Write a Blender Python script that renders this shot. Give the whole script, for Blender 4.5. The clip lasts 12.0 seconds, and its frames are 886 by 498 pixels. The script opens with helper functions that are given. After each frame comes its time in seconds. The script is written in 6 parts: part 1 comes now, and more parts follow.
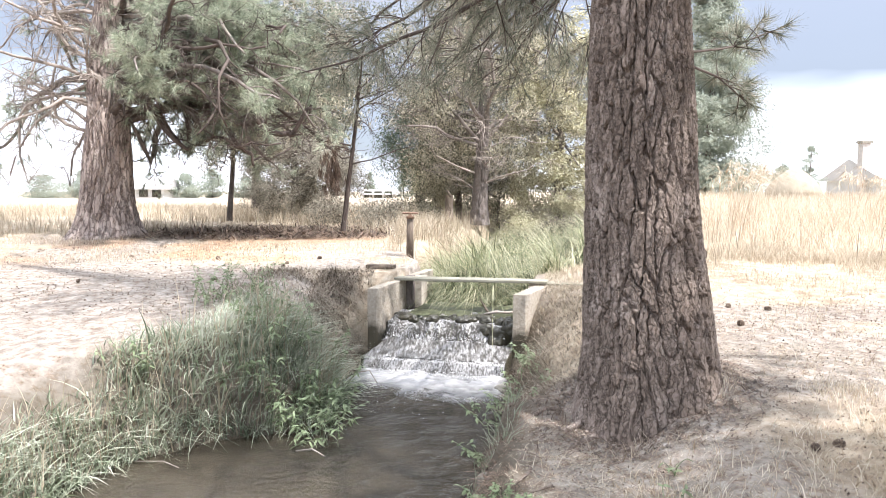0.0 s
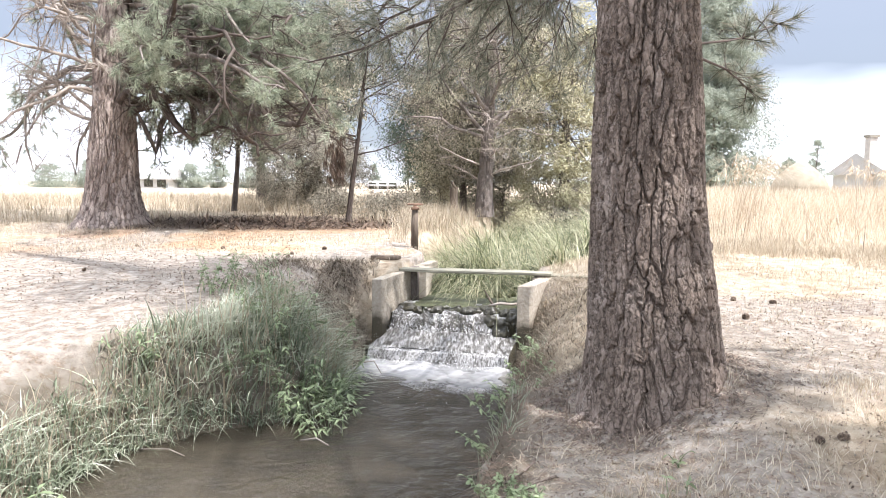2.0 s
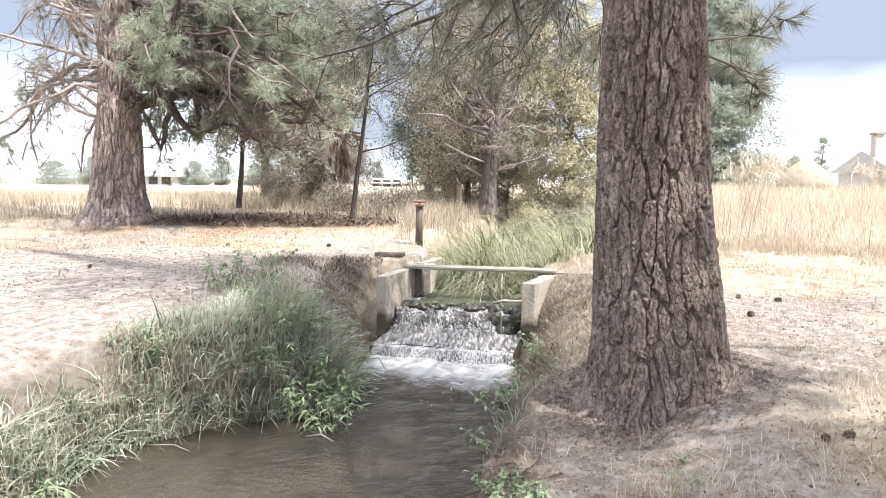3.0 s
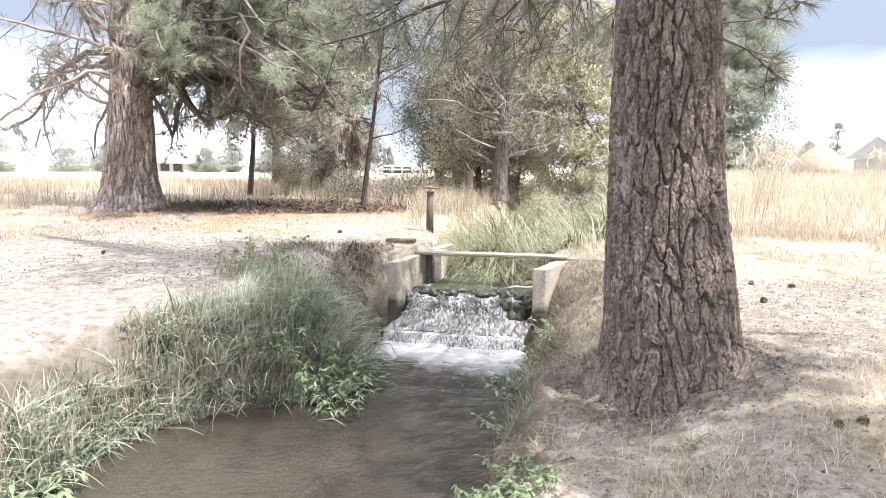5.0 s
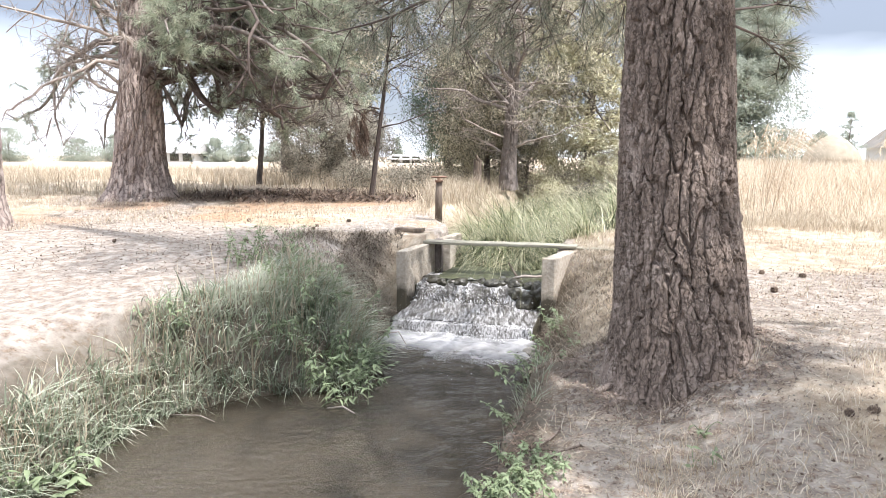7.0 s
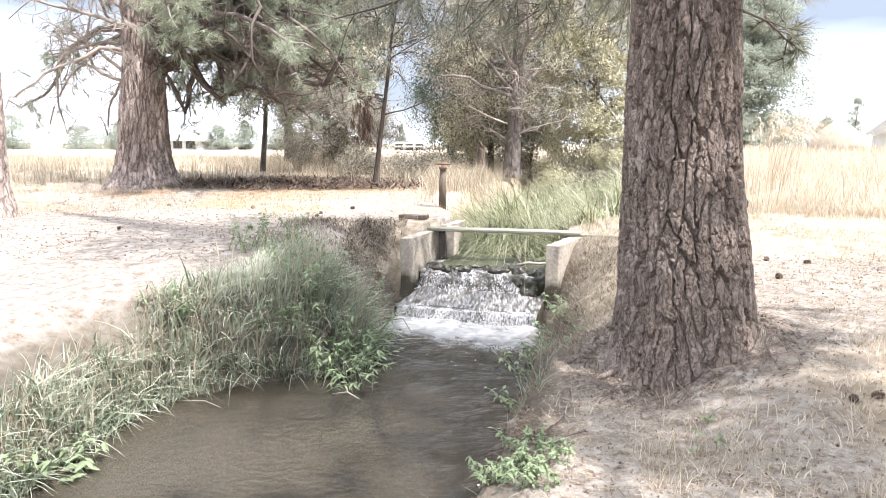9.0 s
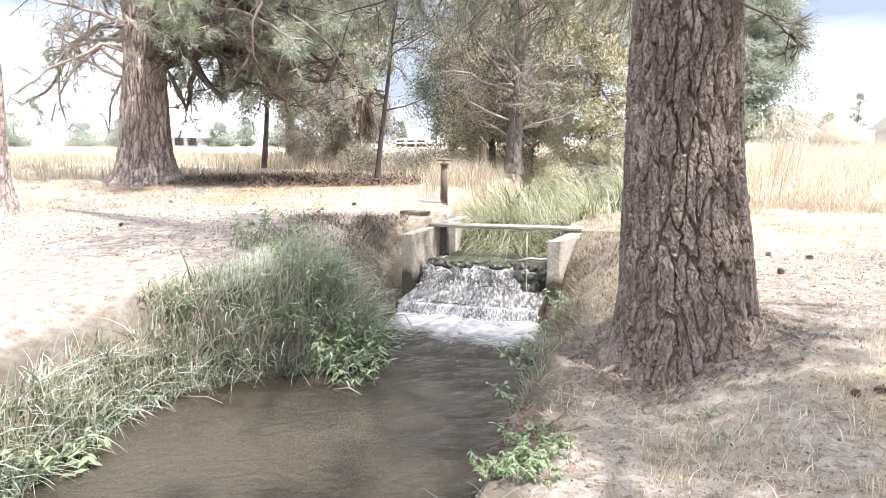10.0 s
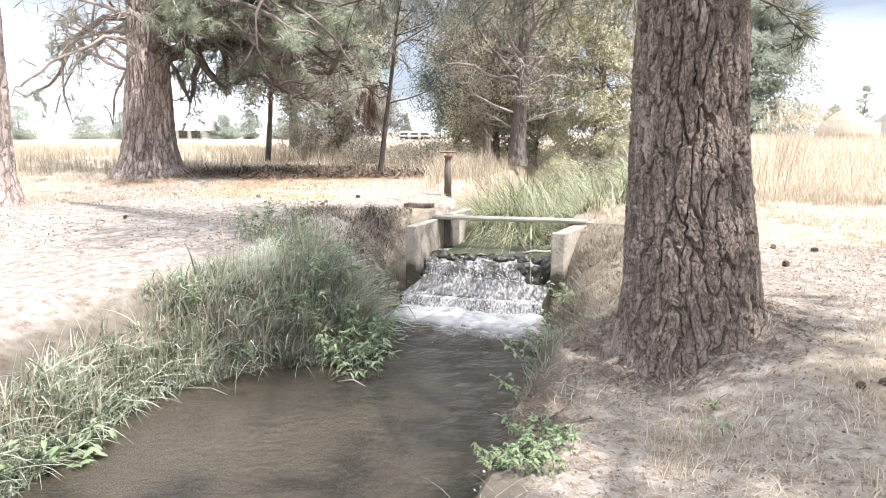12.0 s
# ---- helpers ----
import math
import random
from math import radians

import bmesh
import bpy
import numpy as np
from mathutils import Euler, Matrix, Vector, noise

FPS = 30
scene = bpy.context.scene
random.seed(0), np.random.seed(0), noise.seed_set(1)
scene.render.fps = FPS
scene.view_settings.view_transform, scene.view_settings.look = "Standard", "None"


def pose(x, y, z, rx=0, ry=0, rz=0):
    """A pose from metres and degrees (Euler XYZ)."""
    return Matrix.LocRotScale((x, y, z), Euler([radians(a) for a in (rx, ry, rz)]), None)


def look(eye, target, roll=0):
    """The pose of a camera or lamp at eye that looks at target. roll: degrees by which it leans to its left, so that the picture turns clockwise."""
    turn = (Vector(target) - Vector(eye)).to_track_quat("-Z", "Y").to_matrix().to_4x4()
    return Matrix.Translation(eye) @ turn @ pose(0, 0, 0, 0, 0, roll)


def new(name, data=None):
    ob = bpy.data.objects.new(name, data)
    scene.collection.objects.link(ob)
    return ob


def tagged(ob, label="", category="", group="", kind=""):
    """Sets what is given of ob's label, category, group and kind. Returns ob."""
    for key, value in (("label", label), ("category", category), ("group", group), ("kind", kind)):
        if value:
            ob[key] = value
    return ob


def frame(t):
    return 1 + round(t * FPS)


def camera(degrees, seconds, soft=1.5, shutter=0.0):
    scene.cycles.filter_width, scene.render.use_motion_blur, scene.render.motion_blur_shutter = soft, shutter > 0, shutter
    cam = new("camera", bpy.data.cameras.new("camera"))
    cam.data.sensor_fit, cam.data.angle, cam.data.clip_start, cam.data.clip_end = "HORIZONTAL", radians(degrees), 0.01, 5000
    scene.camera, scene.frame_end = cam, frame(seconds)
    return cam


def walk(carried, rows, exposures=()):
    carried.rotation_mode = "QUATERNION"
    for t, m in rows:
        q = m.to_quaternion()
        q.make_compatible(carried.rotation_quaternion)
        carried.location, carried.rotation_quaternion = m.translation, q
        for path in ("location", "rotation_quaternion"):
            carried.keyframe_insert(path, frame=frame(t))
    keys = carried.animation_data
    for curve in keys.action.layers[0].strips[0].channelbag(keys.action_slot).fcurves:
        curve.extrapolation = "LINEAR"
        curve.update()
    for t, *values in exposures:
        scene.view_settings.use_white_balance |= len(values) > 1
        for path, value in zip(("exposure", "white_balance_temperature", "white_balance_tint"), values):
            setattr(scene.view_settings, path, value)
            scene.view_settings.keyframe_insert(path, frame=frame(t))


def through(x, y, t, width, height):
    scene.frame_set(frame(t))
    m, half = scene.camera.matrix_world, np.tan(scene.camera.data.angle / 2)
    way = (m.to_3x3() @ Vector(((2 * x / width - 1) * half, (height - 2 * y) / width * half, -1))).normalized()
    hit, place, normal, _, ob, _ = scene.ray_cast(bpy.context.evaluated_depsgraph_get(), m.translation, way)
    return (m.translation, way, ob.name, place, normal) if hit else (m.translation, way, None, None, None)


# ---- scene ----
# The camera: held in the hand on the near bank, panning and sinking a little.
cam = camera(66.4, 12.0, soft=0.8)
EYE = 2.05          # over the lower water
ROWS = [
    (0.0, 0.000, 0.000, 0.000, 0.00, -4.87, 0.00),
    (0.5, -0.003, 0.001, -0.002, 0.05, -5.02, 0.07),
    (1.0, -0.002, 0.000, -0.004, 0.12, -5.19, 0.18),
    (1.5, -0.007, -0.000, -0.006, 0.20, -5.42, 0.30),
    (2.0, -0.009, 0.001, -0.007, 0.34, -5.56, 0.36),
    (2.5, -0.010, 0.003, -0.007, 0.52, -5.67, 0.34),
    (3.0, -0.016, -0.001, -0.013, 0.67, -5.77, 0.41),
    (5.0, -0.021, 0.001, -0.023, 1.56, -6.89, 0.32),
    (5.5, -0.023, 0.001, -0.025, 1.76, -7.16, 0.30),
    (6.0, -0.027, -0.002, -0.030, 1.90, -7.39, 0.33),
    (6.5, -0.025, -0.001, -0.027, 2.11, -7.59, 0.31),
    (7.0, -0.027, -0.003, -0.031, 2.27, -7.75, 0.28),
    (9.0, -0.032, -0.003, -0.041, 2.57, -8.80, 0.20),
    (9.5, -0.032, -0.000, -0.045, 2.60, -8.95, 0.14),
    (10.0, -0.030, -0.002, -0.049, 2.71, -9.09, 0.08),
    (10.5, -0.032, -0.002, -0.050, 2.81, -9.28, 0.07),
    (11.0, -0.032, -0.001, -0.052, 2.88, -9.42, 0.06),
    (11.5, -0.031, -0.000, -0.055, 2.96, -9.56, 0.06),
    (12.0, -0.032, 0.001, -0.056, 3.03, -9.69, 0.05),
]
walk(cam, [(t, pose(x, y, EYE + z, 90 + pitch, 0, yaw) @ pose(0, 0, 0, 0, 0, roll)) for t, x, y, z, yaw, pitch, roll in ROWS],
     exposures=[(t, e, 6080, 12.5) for t, e in ((0.0, 1.2), (2.5, 1.1), (5.5, 1.2), (7.0, 1.04), (9.2, 1.33), (9.7, 1.33), (12.0, 1.22))])

# ---- light ----
SUN_AZ, SUN_EL = 124.0, 58.0      # degrees: from +y towards +x, and over the horizon
world = bpy.data.worlds.new("world")
scene.world = world
world.use_nodes = True
wn, wl = world.node_tree.nodes, world.node_tree.links
wn.clear()
w_out, w_bg = wn.new("ShaderNodeOutputWorld"), wn.new("ShaderNodeBackground")
sky = wn.new("ShaderNodeTexSky")
sky.sky_type, sky.sun_disc = "NISHITA", False
sky.sun_elevation, sky.sun_rotation = radians(SUN_EL), radians(SUN_AZ)
w_geo, w_sep = wn.new("ShaderNodeTexCoord"), wn.new("ShaderNodeSeparateXYZ")
w_noise, w_fac = wn.new("ShaderNodeTexNoise"), wn.new("ShaderNodeValToRGB")
w_add, w_mix = wn.new("ShaderNodeMath"), wn.new("ShaderNodeMix")
w_map = wn.new("ShaderNodeMapping")
w_map.inputs["Scale"].default_value = (1.0, 1.0, 3.2)
w_noise.inputs["Scale"].default_value, w_noise.inputs["Detail"].default_value = 1.5, 5.0
w_add.operation = "MULTIPLY_ADD"
w_add.inputs[1].default_value = 0.22
w_mix.data_type = "RGBA"
w_mix.inputs["Factor"].default_value = 0.88
# a broken storm sky: white low down, blue-grey banks above
for stop, colour in ((0.10, (7.4, 7.6, 8.0)), (0.205, (6.0, 6.2, 6.6)), (0.285, (1.42, 1.5, 1.68)), (0.56, (2.0, 2.1, 2.35)), (0.8, (8.4, 8.7, 9.2))):
    e = w_fac.color_ramp.elements.new(stop)
    e.color = (*(c / 10 for c in colour), 1)
w_fac.color_ramp.elements.remove(w_fac.color_ramp.elements[0])
w_scale = wn.new("ShaderNodeVectorMath")
w_scale.operation = "SCALE"
w_scale.inputs["Scale"].default_value = 10.0
wl.new(w_geo.outputs["Generated"], w_map.inputs["Vector"])
wl.new(w_map.outputs["Vector"], w_noise.inputs["Vector"])
wl.new(w_geo.outputs["Generated"], w_sep.inputs["Vector"])
wl.new(w_noise.outputs["Fac"], w_add.inputs[0])
wl.new(w_sep.outputs["Z"], w_add.inputs[2])
# the cloud bank hangs lower ahead than to the sides
w_side, w_low, w_sum = wn.new("ShaderNodeMapRange"), wn.new("ShaderNodeMath"), wn.new("ShaderNodeMath")
w_low.operation = "ABSOLUTE"
wl.new(w_sep.outputs["X"], w_low.inputs[0])
w_side.interpolation_type = "SMOOTHSTEP"
w_side.inputs["From Min"].default_value, w_side.inputs["From Max"].default_value = 0.08, 0.3
w_side.inputs["To Min"].default_value, w_side.inputs["To Max"].default_value = 0.12, 0.0
wl.new(w_low.outputs[0], w_side.inputs["Value"])
wl.new(w_add.outputs["Value"], w_sum.inputs[0])
wl.new(w_side.outputs["Result"], w_sum.inputs[1])
wl.new(w_sum.outputs[0], w_fac.inputs["Fac"])
wl.new(w_fac.outputs["Color"], w_scale.inputs[0])
wl.new(sky.outputs["Color"], w_mix.inputs["A"])
wl.new(w_scale.outputs["Vector"], w_mix.inputs["B"])
wl.new(w_mix.outputs["Result"], w_bg.inputs["Color"])
w_bg.inputs["Strength"].default_value = 0.17
wl.new(w_bg.outputs["Background"], w_out.inputs["Surface"])
sun = new("sun", bpy.data.lights.new("sun", "SUN"))
sun.data.energy, sun.data.angle, sun.data.color = 4.0, radians(0.6), (1.0, 0.95, 0.88)
SUN_DIR = Vector((math.sin(radians(SUN_AZ)) * math.cos(radians(SUN_EL)), math.cos(radians(SUN_AZ)) * math.cos(radians(SUN_EL)), math.sin(radians(SUN_EL))))
sun.matrix_world = look(SUN_DIR * 60, (0, 0, 0))

# ---- materials ----


def ramp_material(name, colours, scale, rough=0.85, bump=0.3, fine=8.0, stretch=(1, 1, 1), per_island=0.0, detail=6.0, spec=0.3, object_random=0.0, bump_distance=0.02, through=0.0):
    """A procedural surface: a ramp over coarse and fine noise, with bump; per_island adds a shade for each loose piece."""
    m = bpy.data.materials.new(name)
    m.use_nodes = True
    n, k = m.node_tree.nodes, m.node_tree.links
    b = n["Principled BSDF"]
    co, mp = n.new("ShaderNodeTexCoord"), n.new("ShaderNodeMapping")
    mp.inputs["Scale"].default_value = stretch
    k.new(co.outputs["Object"], mp.inputs["Vector"])
    big, small = n.new("ShaderNodeTexNoise"), n.new("ShaderNodeTexNoise")
    for tex, s in ((big, scale), (small, scale * fine)):
        tex.inputs["Scale"].default_value, tex.inputs["Detail"].default_value = s, detail
        k.new(mp.outputs["Vector"], tex.inputs["Vector"])
    mix = n.new("ShaderNodeMath")
    mix.operation = "MULTIPLY_ADD"
    mix.inputs[1].default_value = 0.55
    half = n.new("ShaderNodeMath")
    half.operation = "MULTIPLY"
    half.inputs[1].default_value = 0.45
    k.new(small.outputs["Fac"], half.inputs[0])
    k.new(big.outputs["Fac"], mix.inputs[0])
    k.new(half.outputs[0], mix.inputs[2])
    value = mix.outputs[0]
    for amount, node, socket in ((per_island, "ShaderNodeNewGeometry", "Random Per Island"), (object_random, "ShaderNodeObjectInfo", "Random")):
        if amount:
            g, add, shift = n.new(node), n.new("ShaderNodeMath"), n.new("ShaderNodeMath")
            shift.operation, shift.inputs[1].default_value = "SUBTRACT", 0.5
            add.operation, add.inputs[1].default_value = "MULTIPLY_ADD", amount
            k.new(g.outputs[socket], shift.inputs[0])
            k.new(shift.outputs[0], add.inputs[0])
            k.new(value, add.inputs[2])
            value = add.outputs[0]
    r = n.new("ShaderNodeValToRGB")
    els = r.color_ramp.elements
    while len(els) < len(colours):
        els.new(0.5)
    for i, c in enumerate(colours):
        els[i].position = 0.28 + 0.44 * i / max(1, len(colours) - 1)
        els[i].color = (*c, 1)
    k.new(value, r.inputs["Fac"])
    k.new(r.outputs["Color"], b.inputs["Base Color"])
    b.inputs["Roughness"].default_value = rough
    b.inputs["Specular IOR Level"].default_value = spec
    if bump:
        bp = n.new("ShaderNodeBump")
        bp.inputs["Strength"].default_value, bp.inputs["Distance"].default_value = bump, bump_distance
        k.new(small.outputs["Fac"], bp.inputs["Height"])
        k.new(bp.outputs["Normal"], b.inputs["Normal"])
    if through:
        t, ms = n.new("ShaderNodeBsdfTranslucent"), n.new("ShaderNodeMixShader")
        k.new(r.outputs["Color"], t.inputs["Color"])
        ms.inputs["Fac"].default_value = through
        k.new(b.outputs[0], ms.inputs[1])
        k.new(t.outputs[0], ms.inputs[2])
        k.new(ms.outputs[0], n["Material Output"].inputs["Surface"])
    return m




def bark_material(name, colours, crack, scale, plain=0.35):
    """Plated bark: a noise ramp, cut by a net of fine dark cracks that also sink into the surface."""
    m = ramp_material(name, colours, 6, 0.92, 0.0, 11, (1, 1, 0.5), spec=0.2)
    n, k = m.node_tree.nodes, m.node_tree.links
    b, r = n["Principled BSDF"], [x for x in n if x.type == "VALTORGB"][0]
    co, mp, warp, add, vor, cut, mix, grain, sum_, bp = (n.new("ShaderNode" + s) for s in ("TexCoord", "Mapping", "TexNoise", "VectorMath", "TexVoronoi", "MapRange", "Mix", "TexNoise", "Math", "Bump"))
    k.new(co.outputs["Object"], warp.inputs["Vector"])
    warp.inputs["Scale"].default_value, warp.inputs["Detail"].default_value = 18.0, 5.0
    sc = n.new("ShaderNodeVectorMath")
    sc.operation, sc.inputs["Scale"].default_value = "SCALE", 0.085
    k.new(warp.outputs["Color"], sc.inputs[0])
    k.new(co.outputs["Object"], add.inputs[0])
    k.new(sc.outputs["Vector"], add.inputs[1])
    mp.inputs["Scale"].default_value = (1, 1, 0.16)
    k.new(add.outputs["Vector"], mp.inputs["Vector"])
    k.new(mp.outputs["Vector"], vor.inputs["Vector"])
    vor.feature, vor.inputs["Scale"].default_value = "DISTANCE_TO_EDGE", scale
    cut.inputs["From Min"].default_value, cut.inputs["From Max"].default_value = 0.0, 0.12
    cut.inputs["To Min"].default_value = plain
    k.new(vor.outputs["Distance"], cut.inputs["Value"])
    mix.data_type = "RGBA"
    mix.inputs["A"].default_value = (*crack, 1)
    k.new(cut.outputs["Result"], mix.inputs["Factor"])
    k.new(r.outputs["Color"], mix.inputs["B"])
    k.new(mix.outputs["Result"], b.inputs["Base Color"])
    grain.inputs["Scale"].default_value, grain.inputs["Detail"].default_value, grain.inputs["Roughness"].default_value = 55.0, 6.0, 0.7
    k.new(co.outputs["Object"], grain.inputs["Vector"])
    sum_.operation, sum_.inputs[1].default_value = "MULTIPLY_ADD", 0.9
    k.new(grain.outputs["Fac"], sum_.inputs[0])
    k.new(cut.outputs["Result"], sum_.inputs[2])
    bp.inputs["Strength"].default_value, bp.inputs["Distance"].default_value = 1.0, 0.009
    k.new(sum_.outputs[0], bp.inputs["Height"])
    k.new(bp.outputs["Normal"], b.inputs["Normal"])
    return m


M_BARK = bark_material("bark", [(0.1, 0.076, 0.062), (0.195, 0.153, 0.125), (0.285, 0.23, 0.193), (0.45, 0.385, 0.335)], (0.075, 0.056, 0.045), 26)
M_BARK_RED = bark_material("bark_red", [(0.18, 0.143, 0.128), (0.33, 0.268, 0.236), (0.45, 0.378, 0.335), (0.56, 0.495, 0.45)], (0.15, 0.115, 0.1), 12, 0.05)
M_LIMB = ramp_material("limb_bark", [(0.09, 0.075, 0.066), (0.19, 0.16, 0.14), (0.33, 0.285, 0.25)], 6, 0.9, 0.5, 6, (1, 1, 0.5), per_island=0.25)
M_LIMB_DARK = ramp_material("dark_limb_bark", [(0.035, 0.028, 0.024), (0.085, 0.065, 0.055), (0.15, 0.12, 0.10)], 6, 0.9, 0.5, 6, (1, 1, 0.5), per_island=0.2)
M_DEADWOOD = ramp_material("dead_wood", [(0.18, 0.15, 0.125), (0.34, 0.29, 0.25), (0.5, 0.45, 0.4)], 8, 0.9, 0.4, 6, per_island=0.3)
M_NEEDLE = ramp_material("needles", [(0.08, 0.09, 0.066), (0.17, 0.185, 0.135), (0.29, 0.3, 0.225), (0.4, 0.35, 0.28)], 1.1, 0.55, 0, 5, per_island=0.5, through=0.4)
M_NEEDLE_PALE = ramp_material("pale_needles", [(0.12, 0.142, 0.098), (0.31, 0.35, 0.25), (0.47, 0.515, 0.385), (0.56, 0.57, 0.45)], 0.9, 0.55, 0, 5, per_island=0.5, through=0.35)
M_JUNIPER = ramp_material("juniper_leaf", [(0.07, 0.068, 0.045), (0.23, 0.215, 0.145), (0.42, 0.39, 0.27), (0.58, 0.53, 0.41)], 0.9, 0.7, 0, 5, per_island=0.7, through=0.2)
# leaves of far trees: distance haze and glare are lightened into this colour
M_HAZED = ramp_material("hazed_far_leaf", [(0.26, 0.29, 0.23), (0.36, 0.39, 0.32), (0.45, 0.475, 0.4)], 0.5, 0.7, 0, 5, per_island=0.15, through=0.45)
M_GREEN = ramp_material("far_leaf", [(0.08, 0.11, 0.075), (0.14, 0.18, 0.12), (0.21, 0.26, 0.17)], 0.5, 0.7, 0, 5, per_island=0.3, through=0.25)
M_STRAW = ramp_material("straw", [(0.34, 0.262, 0.18), (0.46, 0.378, 0.278), (0.58, 0.5, 0.39), (0.68, 0.61, 0.5)], 0.7, 0.75, 0, 6, per_island=0.45, through=0.3)
M_REED = ramp_material("reed_leaf", [(0.07, 0.085, 0.04), (0.2, 0.23, 0.115), (0.4, 0.405, 0.24), (0.6, 0.57, 0.41)], 0.9, 0.5, 0, 5, per_island=0.75, through=0.35)
M_BANKGRASS = ramp_material("bank_grass", [(0.16, 0.19, 0.125), (0.33, 0.37, 0.265), (0.49, 0.52, 0.4), (0.66, 0.655, 0.55)], 0.9, 0.55, 0, 5, per_island=0.4, through=0.35)
M_SEED = ramp_material("seed_grass", [(0.29, 0.235, 0.165), (0.46, 0.39, 0.29), (0.6, 0.53, 0.425)], 1.2, 0.7, 0, 5, per_island=0.4, through=0.3)
M_WEED = ramp_material("weed_leaf", [(0.09, 0.12, 0.06), (0.19, 0.24, 0.13), (0.29, 0.345, 0.2), (0.48, 0.47, 0.32)], 1.3, 0.5, 0, 5, per_island=0.4, through=0.3)
M_WETSTONE = ramp_material("wet_stone", [(0.02, 0.02, 0.015), (0.05, 0.045, 0.03), (0.09, 0.085, 0.05)], 5, 0.35, 0.6, 6, spec=0.5)
M_MOSS = ramp_material("wet_moss", [(0.035, 0.035, 0.02), (0.08, 0.085, 0.045), (0.16, 0.165, 0.09)], 7, 0.6, 0.5, 6)
M_TIMBER = ramp_material("grey_timber", [(0.15, 0.14, 0.105), (0.26, 0.245, 0.19), (0.38, 0.36, 0.29)], 2, 0.8, 0.35, 6, (0.4, 8, 8))
M_OLDPOST = ramp_material("old_post", [(0.06, 0.045, 0.035), (0.14, 0.11, 0.085), (0.24, 0.19, 0.15)], 6, 0.85, 0.4, 6, (1, 1, 0.25))
M_RUST = ramp_material("rusty_steel", [(0.09, 0.06, 0.045), (0.18, 0.11, 0.075), (0.3, 0.2, 0.14)], 12, 0.75, 0.3, 5)
M_STONE = ramp_material("stone", [(0.16, 0.145, 0.115), (0.28, 0.26, 0.22), (0.4, 0.375, 0.33)], 6, 0.85, 0.4, 6)
M_SAGE = ramp_material("sage_leaf", [(0.11, 0.098, 0.076), (0.27, 0.245, 0.195), (0.4, 0.37, 0.3), (0.5, 0.46, 0.38)], 1.1, 0.75, 0, 5, per_island=0.4, through=0.25)
M_BROWNGRASS = ramp_material("brown_grass", [(0.10, 0.078, 0.058), (0.2, 0.162, 0.125), (0.31, 0.262, 0.2), (0.44, 0.385, 0.3)], 1.5, 0.8, 0, 5, per_island=0.5, through=0.25)
M_YELLOWGREEN = ramp_material("yellow_juniper", [(0.36, 0.335, 0.2), (0.5, 0.47, 0.3), (0.6, 0.565, 0.385), (0.68, 0.64, 0.47)], 0.9, 0.7, 0, 5, per_island=0.5, through=0.22)
M_TWIG = ramp_material("dead_twigs", [(0.055, 0.04, 0.03), (0.135, 0.095, 0.07), (0.25, 0.18, 0.135)], 5, 0.9, 0.4, 6, per_island=0.5)
M_CONE = ramp_material("cone_scale", [(0.07, 0.052, 0.04), (0.16, 0.115, 0.085), (0.26, 0.2, 0.155)], 30, 0.8, 0.2, 4, per_island=0.3)
M_DUFF = ramp_material("needle_duff", [(0.09, 0.065, 0.05), (0.18, 0.135, 0.105), (0.3, 0.235, 0.185)], 5, 0.9, 0.5, 6, per_island=0.4)
M_WHITE = ramp_material("house_wall", [(0.5, 0.5, 0.48), (0.58, 0.58, 0.56), (0.65, 0.65, 0.63)], 1, 0.8, 0.1, 6)
M_ROOF = ramp_material("house_roof", [(0.36, 0.35, 0.34), (0.46, 0.45, 0.44), (0.56, 0.55, 0.54)], 1.2, 0.8, 0.2, 6)
M_BRICK = ramp_material("chimney_brick", [(0.4, 0.37, 0.34), (0.5, 0.47, 0.44), (0.58, 0.55, 0.52)], 3, 0.85, 0.2, 6)
M_PETAL = ramp_material("petal", [(0.7, 0.7, 0.66), (0.8, 0.8, 0.78), (0.85, 0.85, 0.83)], 5, 0.6, 0, 4)
M_HAY = ramp_material("hay_cover", [(0.22, 0.185, 0.13), (0.31, 0.265, 0.2), (0.39, 0.345, 0.265)], 3.5, 0.85, 0.4, 7)


